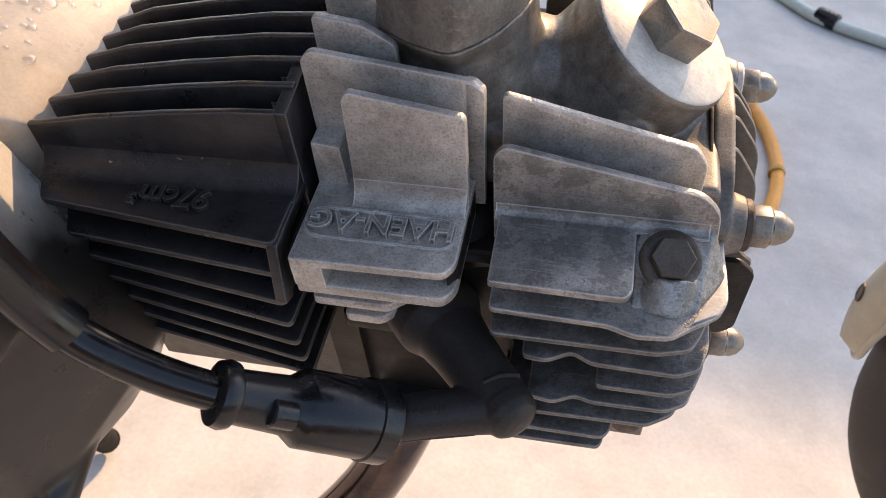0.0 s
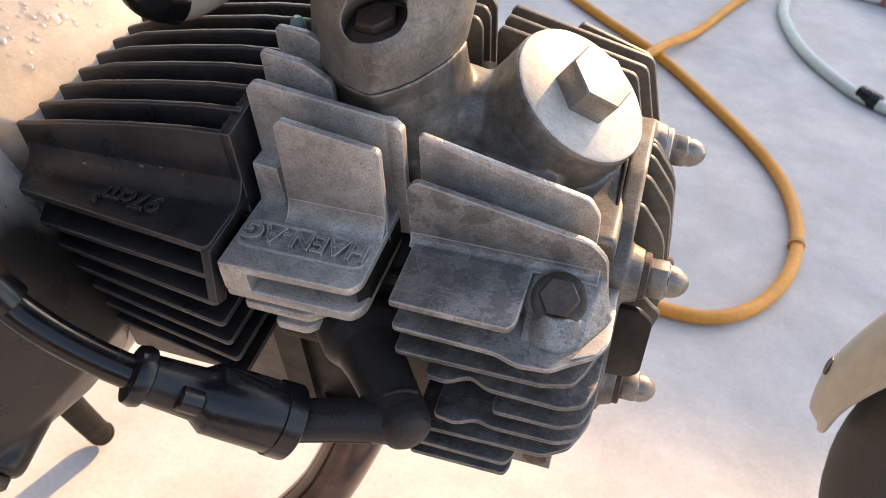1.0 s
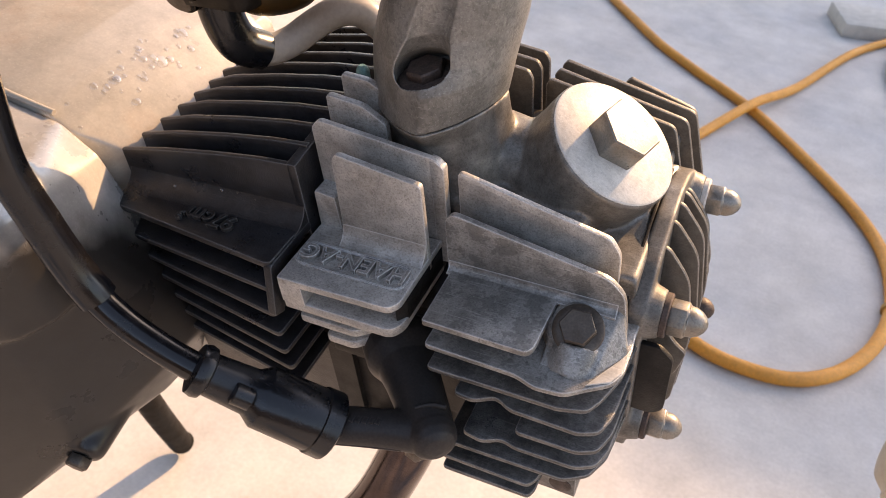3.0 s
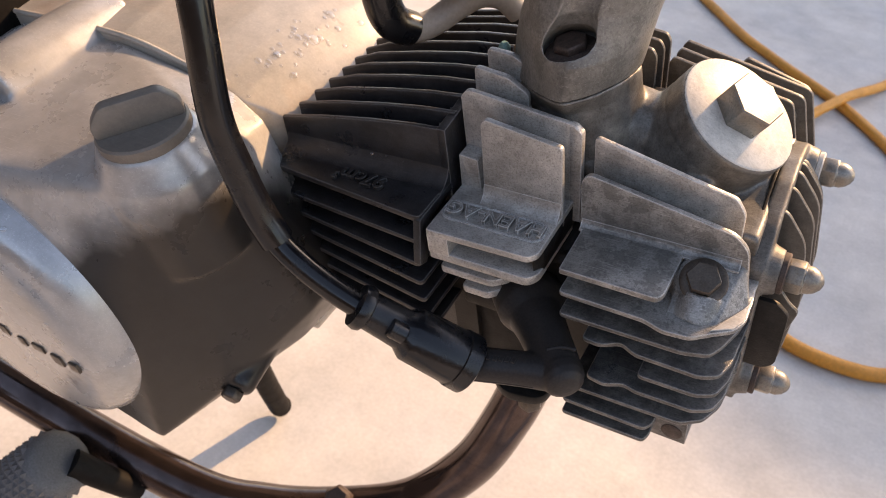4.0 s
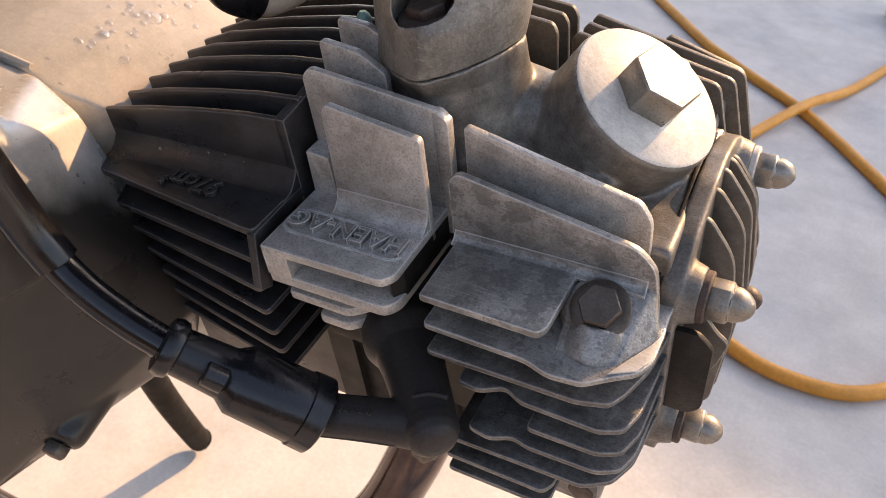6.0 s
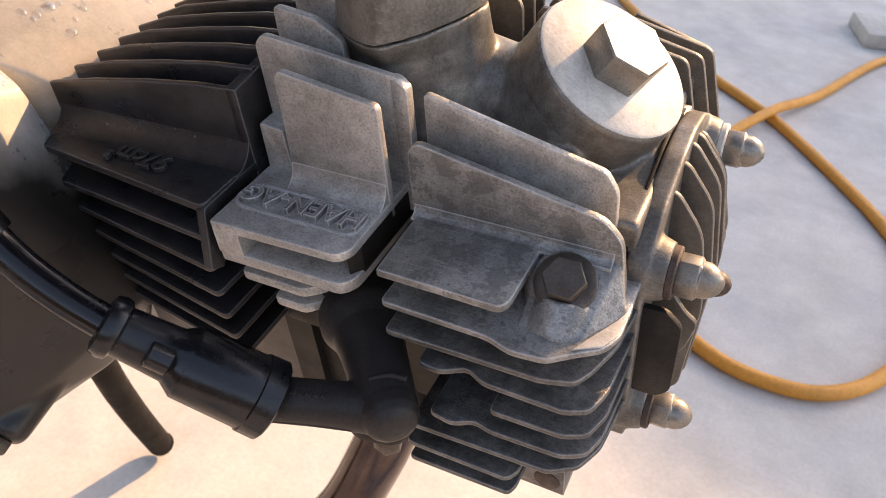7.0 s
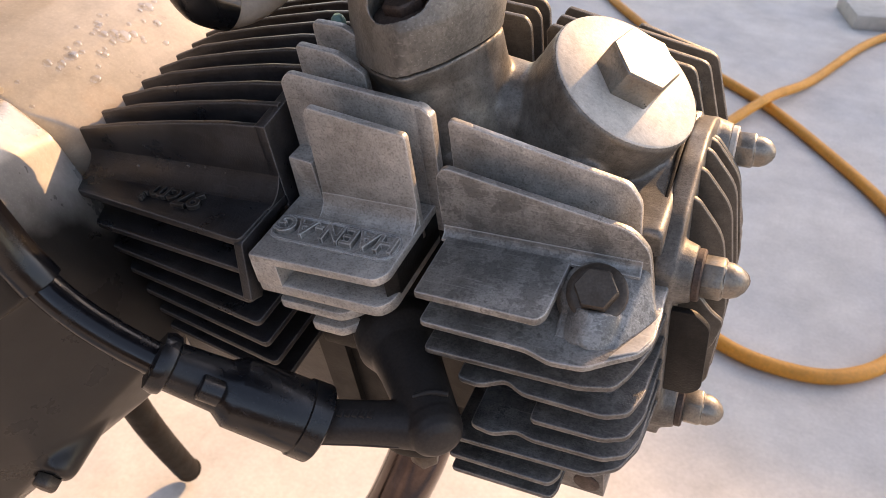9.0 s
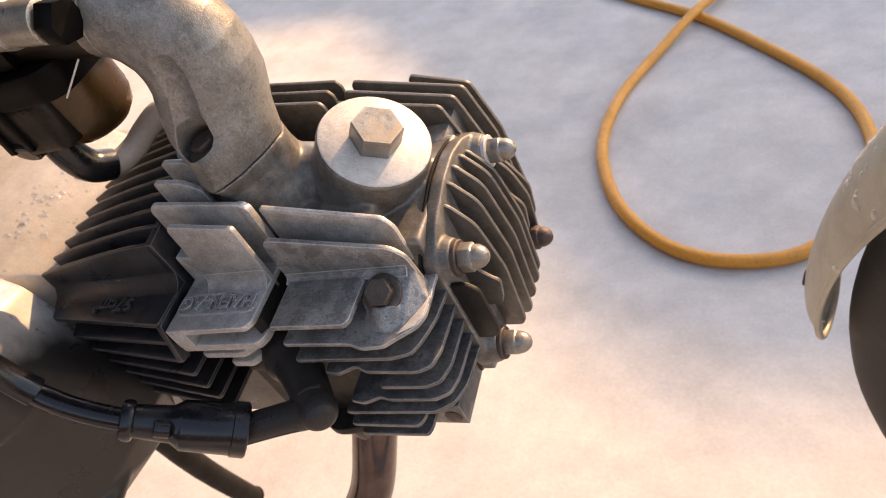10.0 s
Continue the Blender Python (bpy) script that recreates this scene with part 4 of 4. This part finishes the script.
PEG_AT, pw = Vector((-366, -138, -171)), Vector((-0.71, -0.39, -0.58)).normalized()
part("rubber", turned(bmesh.new(), PEG_AT, pw, [(0, 14), (2, 18), (5, 20.5), (60, 21), (150, 21)], 36), PEG, peg)
bm = bmesh.new()
pa = (Vector((0, 0, 1)) - pw * pw.z).normalized()
pb = pw.cross(pa)
for i in range(22):
    for k in range(17):
        a = 2 * math.pi * (k + 0.5 * (i % 2)) / 17
        mid = PEG_AT + pw * (8 + 4.1 * i)
        def rim(d, da, r):
            return bm.verts.new(mid + pw * d + (pa * math.cos(a + da) + pb * math.sin(a + da)) * r)
        top, ring = rim(0, 0, 23.0), [rim(3.7, 0, 20.4), rim(0, 0.165, 20.4), rim(-3.7, 0, 20.4), rim(0, -0.165, 20.4)]
        for j in range(4):
            bm.faces.new((top, ring[j], ring[(j + 1) % 4]))
part("knurl", bm, PEG, peg, "diamond knurled grip surface", smooth=10)
part("bracket", tube(bmesh.new(), [(-364, -136, -176, 9), (-352, -128, -198, 8), (-345, -120, -218, 8)], 6, 20), DARK_STEEL, peg)

bracket = thing("frame_bracket", "dark steel bracket behind the engine case", "bracket", (-440, 40, 70))
part("plate", block(bmesh.new(), (-520, -44, 18), (-388, 110, 104), 4), DARK_STEEL, bracket)

stand = thing("stand_leg", "dark steel stand leg on the concrete floor", "stand", (-449, 71, -439))
part("leg", tube(bmesh.new(), [(-450, 73, -436, 11), (-447, 68, -420, 11), (-420, 46, -300, 11), (-385, 30, -140, 11)], 8, 20), DARK_STEEL, stand)

# ---- unseen tank added over the engine to block skylight ----
rig = ground_thing("shading_tank", "unseen dark tank on its tube, added over the engine to block skylight", "fuel tank", (-0.43, 0.05, 0.5))
PLACED[rig.name] = Vector((-0.43, 0.05, 0.5))
part("seat_tube", tube(bmesh.new(), [(-0.43, 0.05, 0.5, 0.016), (-0.46, 0.045, 0.6, 0.016), (-0.5, 0.04, 0.76, 0.016)], 6, 20), DARK_STEEL, rig)
part("backbone", tube(bmesh.new(), [(-0.56, 0.035, 0.76, 0.022), (-0.3, 0.03, 0.78, 0.022), (0.0, 0.03, 0.82, 0.022), (0.2, 0.03, 0.9, 0.022)], 6, 20), DARK_STEEL, rig)
bm = bmesh.new()
secs = []
for x, half, low, high in ((-0.56, 0.03, 0.79, 0.83), (-0.52, 0.075, 0.765, 0.87), (-0.42, 0.12, 0.745, 0.92), (-0.25, 0.15, 0.735, 0.96), (-0.05, 0.155, 0.74, 0.98), (0.1, 0.12, 0.775, 0.97), (0.16, 0.06, 0.82, 0.94)):
    mid, tall = (low + high) / 2, (high - low) / 2
    secs.append([Vector((x, 0.03 + half * math.copysign(abs(math.cos(a)) ** 0.7, math.cos(a)), mid + tall * math.copysign(abs(math.sin(a)) ** 0.7, math.sin(a)))) for a in [2 * math.pi * k / 32 for k in range(32)]])
loft(bm, secs)
part("shell", bm, DARK_STEEL, rig)
part("filler_cap", turned(bmesh.new(), (-0.12, 0.03, 0.968), (0, 0, 1), [(0, 0.034), (0.016, 0.034), (0.02, 0.03)], 32), BOLT, rig)

# ---- front wheel and mudguard ----
WHEEL = pose(0, 0, 0, 0, 0, -22)
WC = Vector((435, 40, -262))


def wheel_part(name, profile, a0, a1, mat, parent, label="", steps=48):
    """Sweeps a closed profile of (radius, across) round the axle between two angles."""
    bm = bmesh.new()
    secs = []
    closed = a1 - a0 > 359
    for i in range(steps if closed else steps + 1):
        a = radians(a0 + (a1 - a0) * i / steps)
        secs.append([WC + WHEEL @ Vector((r * math.cos(a), y, r * math.sin(a))) for r, y in profile])
    rings = [[bm.verts.new(p) for p in s] for s in secs]
    m = len(profile)
    for p, q in zip(rings, rings[1:] + (rings[:1] if closed else [])):
        for k in range(m):
            bm.faces.new((p[k], p[(k + 1) % m], q[(k + 1) % m], q[k]))
    if not closed:
        bm.faces.new(rings[0][::-1])
        bm.faces.new(rings[-1])
    return part(name, bm, mat, parent, label)


wheel = thing("motorcycle_wheel", "black motorcycle front wheel on the concrete", "wheel", WC)
wheel_part("tyre", [(318 - 32 + 32 * math.cos(a), 32 * math.sin(a)) for a in [2 * math.pi * k / 24 for k in range(24)]], 0, 360, TYRE, wheel, steps=96)
wheel_part("rim", [(262, -22), (268, -24), (262, -14), (252, 0), (262, 14), (268, 24), (262, 22), (246, 0)], 0, 360, STEEL, wheel, steps=96)
guard = thing("front_mudguard", "beige painted front mudguard dotted with water", "mudguard", WC + WHEEL @ Vector((-300, 0, 40)))


GUARD_END = 180.0


def guard_half(a):
    """Half the width of the shell at an angle: a narrow tab with a round end, widening upwards."""
    u = GUARD_END - a
    k = min(1.0, max(0.0, u / 5.2))
    return max(0.6, min(66.0, 26 * math.sqrt(k * (2 - k)) + 0.58 * max(0.0, u - 4) ** 1.06))


def guard_point(a, t, inset=0.0):
    """A point of the shell at an angle, t from -1 (near edge) to 1."""
    u, w = GUARD_END - a, guard_half(a)
    y = t * w - 8 * max(0.0, 1 - u / 45)
    r = 346 - inset - 10 * t * t - 22 * (y / 62) ** 2 - 6 * max(0.0, 1 - u / 9) ** 2
    return WC + WHEEL @ Vector((r * math.cos(radians(a)), y, r * math.sin(radians(a))))


angles = [60 + (GUARD_END - 8 - 60) * i / 70 for i in range(70)] + [GUARD_END - 8 + 8 * math.sin(math.pi / 2 * i / 18) for i in range(19)]
bm = bmesh.new()
loft(bm, [[guard_point(a, k / 10 - 1) for k in range(21)] + [guard_point(a, 1 - k / 10, 2.2) for k in range(21)] for a in angles])
part("shell", bm, GUARD, guard)
rim = [guard_point(a, -1) for a in angles] + [guard_point(a, 1) for a in reversed(angles)]
part("rolled_edge", tube(bmesh.new(), [(*p, 2.4) for p in rim], 1, 10), GUARD, guard)
hole = guard_point(172.4, -0.05)
way = (WHEEL @ Vector((math.cos(radians(172.4)), -0.1, math.sin(radians(172.4))))).normalized()
part("rivet_hole", turned(bmesh.new(), hole, way, [(-1, 6.2), (0.6, 6.2), (1.0, 5.0), (0.3, 4.4)], 20), BOLT, guard)

# ---- hoses and oddments on the floor ----
yellow = ground_thing("yellow_hose", "yellow orange hose looped on the concrete floor", "hose", (0.1, 0.6, 0))
PLACED[yellow.name] = Vector((0.1, 0.6, 0))
R = 0.008
line = [(0.62, 1.95), (0.42, 1.76), (0.281, 1.603), (0.178, 1.443), (0.088, 1.204), (0.028, 1.067), (-0.03, 0.945), (-0.07, 0.83), (-0.084, 0.73), (-0.077, 0.65), (-0.047, 0.562), (0.003, 0.497), (0.054, 0.468), (0.105, 0.464), (0.152, 0.477), (0.195, 0.516), (0.229, 0.582), (0.245, 0.665), (0.236, 0.76), (0.2, 0.845), (0.125, 0.95), (0.028, 1.065), (-0.097, 1.167), (-0.207, 1.276), (-0.4, 1.55), (-0.6, 2.1)]
line = [(x, y, 2.7 * R if i == 5 else R) for i, (x, y) in enumerate(line)]
part("hose", tube(bmesh.new(), [(x, y, z, R) for x, y, z in line], 8, 20), YELLOW, yellow)
part("joint_band", turned(bmesh.new(), (0.2425, 0.647, R), (0.12, 1, 0), [(0, R), (0.0005, R * 1.12), (0.007, R * 1.12), (0.0075, R)], 24), HOSE_BAND, yellow, "worn darker band round the hose")
pale = ground_thing("pale_hose", "pale greenish garden hose with a black coupling", "hose", (0.4, 1.1, 0))
PLACED[pale.name] = Vector((0.4, 1.1, 0))
part("hose", tube(bmesh.new(), [(0.75, 0.98, 0.01, 0.0095), (0.52, 1.05, 0.01, 0.0095), (0.385, 1.1, 0.01, 0.0095), (0.33, 1.148, 0.01, 0.0095), (0.275, 1.24, 0.01, 0.0095), (0.245, 1.37, 0.01, 0.0095), (0.258, 1.49, 0.01, 0.0095), (0.30, 1.59, 0.01, 0.0095), (0.42, 1.6, 0.01, 0.0095), (0.7, 1.62, 0.01, 0.0095)], 8, 20), PALE, pale)
part("coupling", turned(bmesh.new(), (0.36, 1.12, 0.0125), (0.82, -0.57, 0), [(0, 0.0125), (0.004, 0.0135), (0.034, 0.0135), (0.038, 0.0125)], 24), RUBBER, pale)
bar = ground_thing("paving_slab", "pale broken slab lying on the floor", "slab", (0.17, 1.66, 0))
PLACED[bar.name] = Vector((0.17, 1.66, 0))
part("slab", slab(bmesh.new(), [(0.15, 1.53), (0.235, 1.56), (0.25, 1.69), (0.115, 1.65)], "z", 0, 0.03, 0.004), WALL, bar)

brick = ground_thing("brick", "worn reddish brick lying on the concrete", "brick", (0.5, 1.63, 0))
PLACED[brick.name] = Vector((0.5, 1.63, 0))
part("block", slab(bmesh.new(), [(0.42, 1.6), (0.61, 1.56), (0.63, 1.66), (0.44, 1.7)], "z", 0, 0.06, 0.004), BRICKRED, brick)

# ---- water drops left after a wash ----
bpy.context.view_layer.update()
graph = bpy.context.evaluated_depsgraph_get()


def drops(name, label, centre, spread, count, sizes, down):
    """Flattened drops laid where rays from above meet a surface; engine units."""
    rng = random.Random(len(name) * 7 + count)
    down = (TILTED.to_3x3() @ Vector(down)).normalized()
    bm = bmesh.new()
    for _ in range(count):
        p = Vector(centre) + Vector([rng.gauss(0, s) for s in spread])
        hit, place, normal, _, ob, _ = scene.ray_cast(graph, TILTED @ (p * U) - down * 0.03, down, distance=0.08)
        if not hit:
            continue
        r = rng.uniform(*sizes) * U * (1.6 if rng.random() < 0.12 else 1)
        m = Matrix.Translation(place) @ normal.to_track_quat("Z", "Y").to_matrix().to_4x4() @ Matrix.Diagonal((r * rng.uniform(0.8, 1.3), r, r * 0.4, 1))
        bmesh.ops.create_icosphere(bm, subdivisions=2, radius=1, matrix=m)
    me = bpy.data.meshes.new(name)
    bm.to_mesh(me)
    bm.free()
    me.materials.append(WATER)
    for f in me.polygons:
        f.use_smooth = True
    return tagged(new(name, me), label, "water drops", kind="stuff")


drops("water_drops", "clear water drops on the silver crankcase", (-244, 28, 90), (6, 22, 0), 46, (0.9, 2.3), (0, 0, -1))
drops("water_drops", "clear water drops on the round side cover", (-308, -170, 0), (22, 0, 26), 26, (0.9, 1.7), (0, 1, 0))

g = WC + WHEEL @ Vector((345 * math.cos(radians(150)), 0, 345 * math.sin(radians(150))))
drops("water_drops", "clear water drops on the beige mudguard", tuple(g), (26, 22, 38), 90, (1.3, 3.2), tuple(WHEEL @ Vector((-math.cos(radians(150)), 0, -math.sin(radians(150))))))
drops("water_drops", "clear water drops on the barrel fins", (-185, 20, 70), (16, 22, 0), 26, (0.5, 1.0), (0, 0, -1))
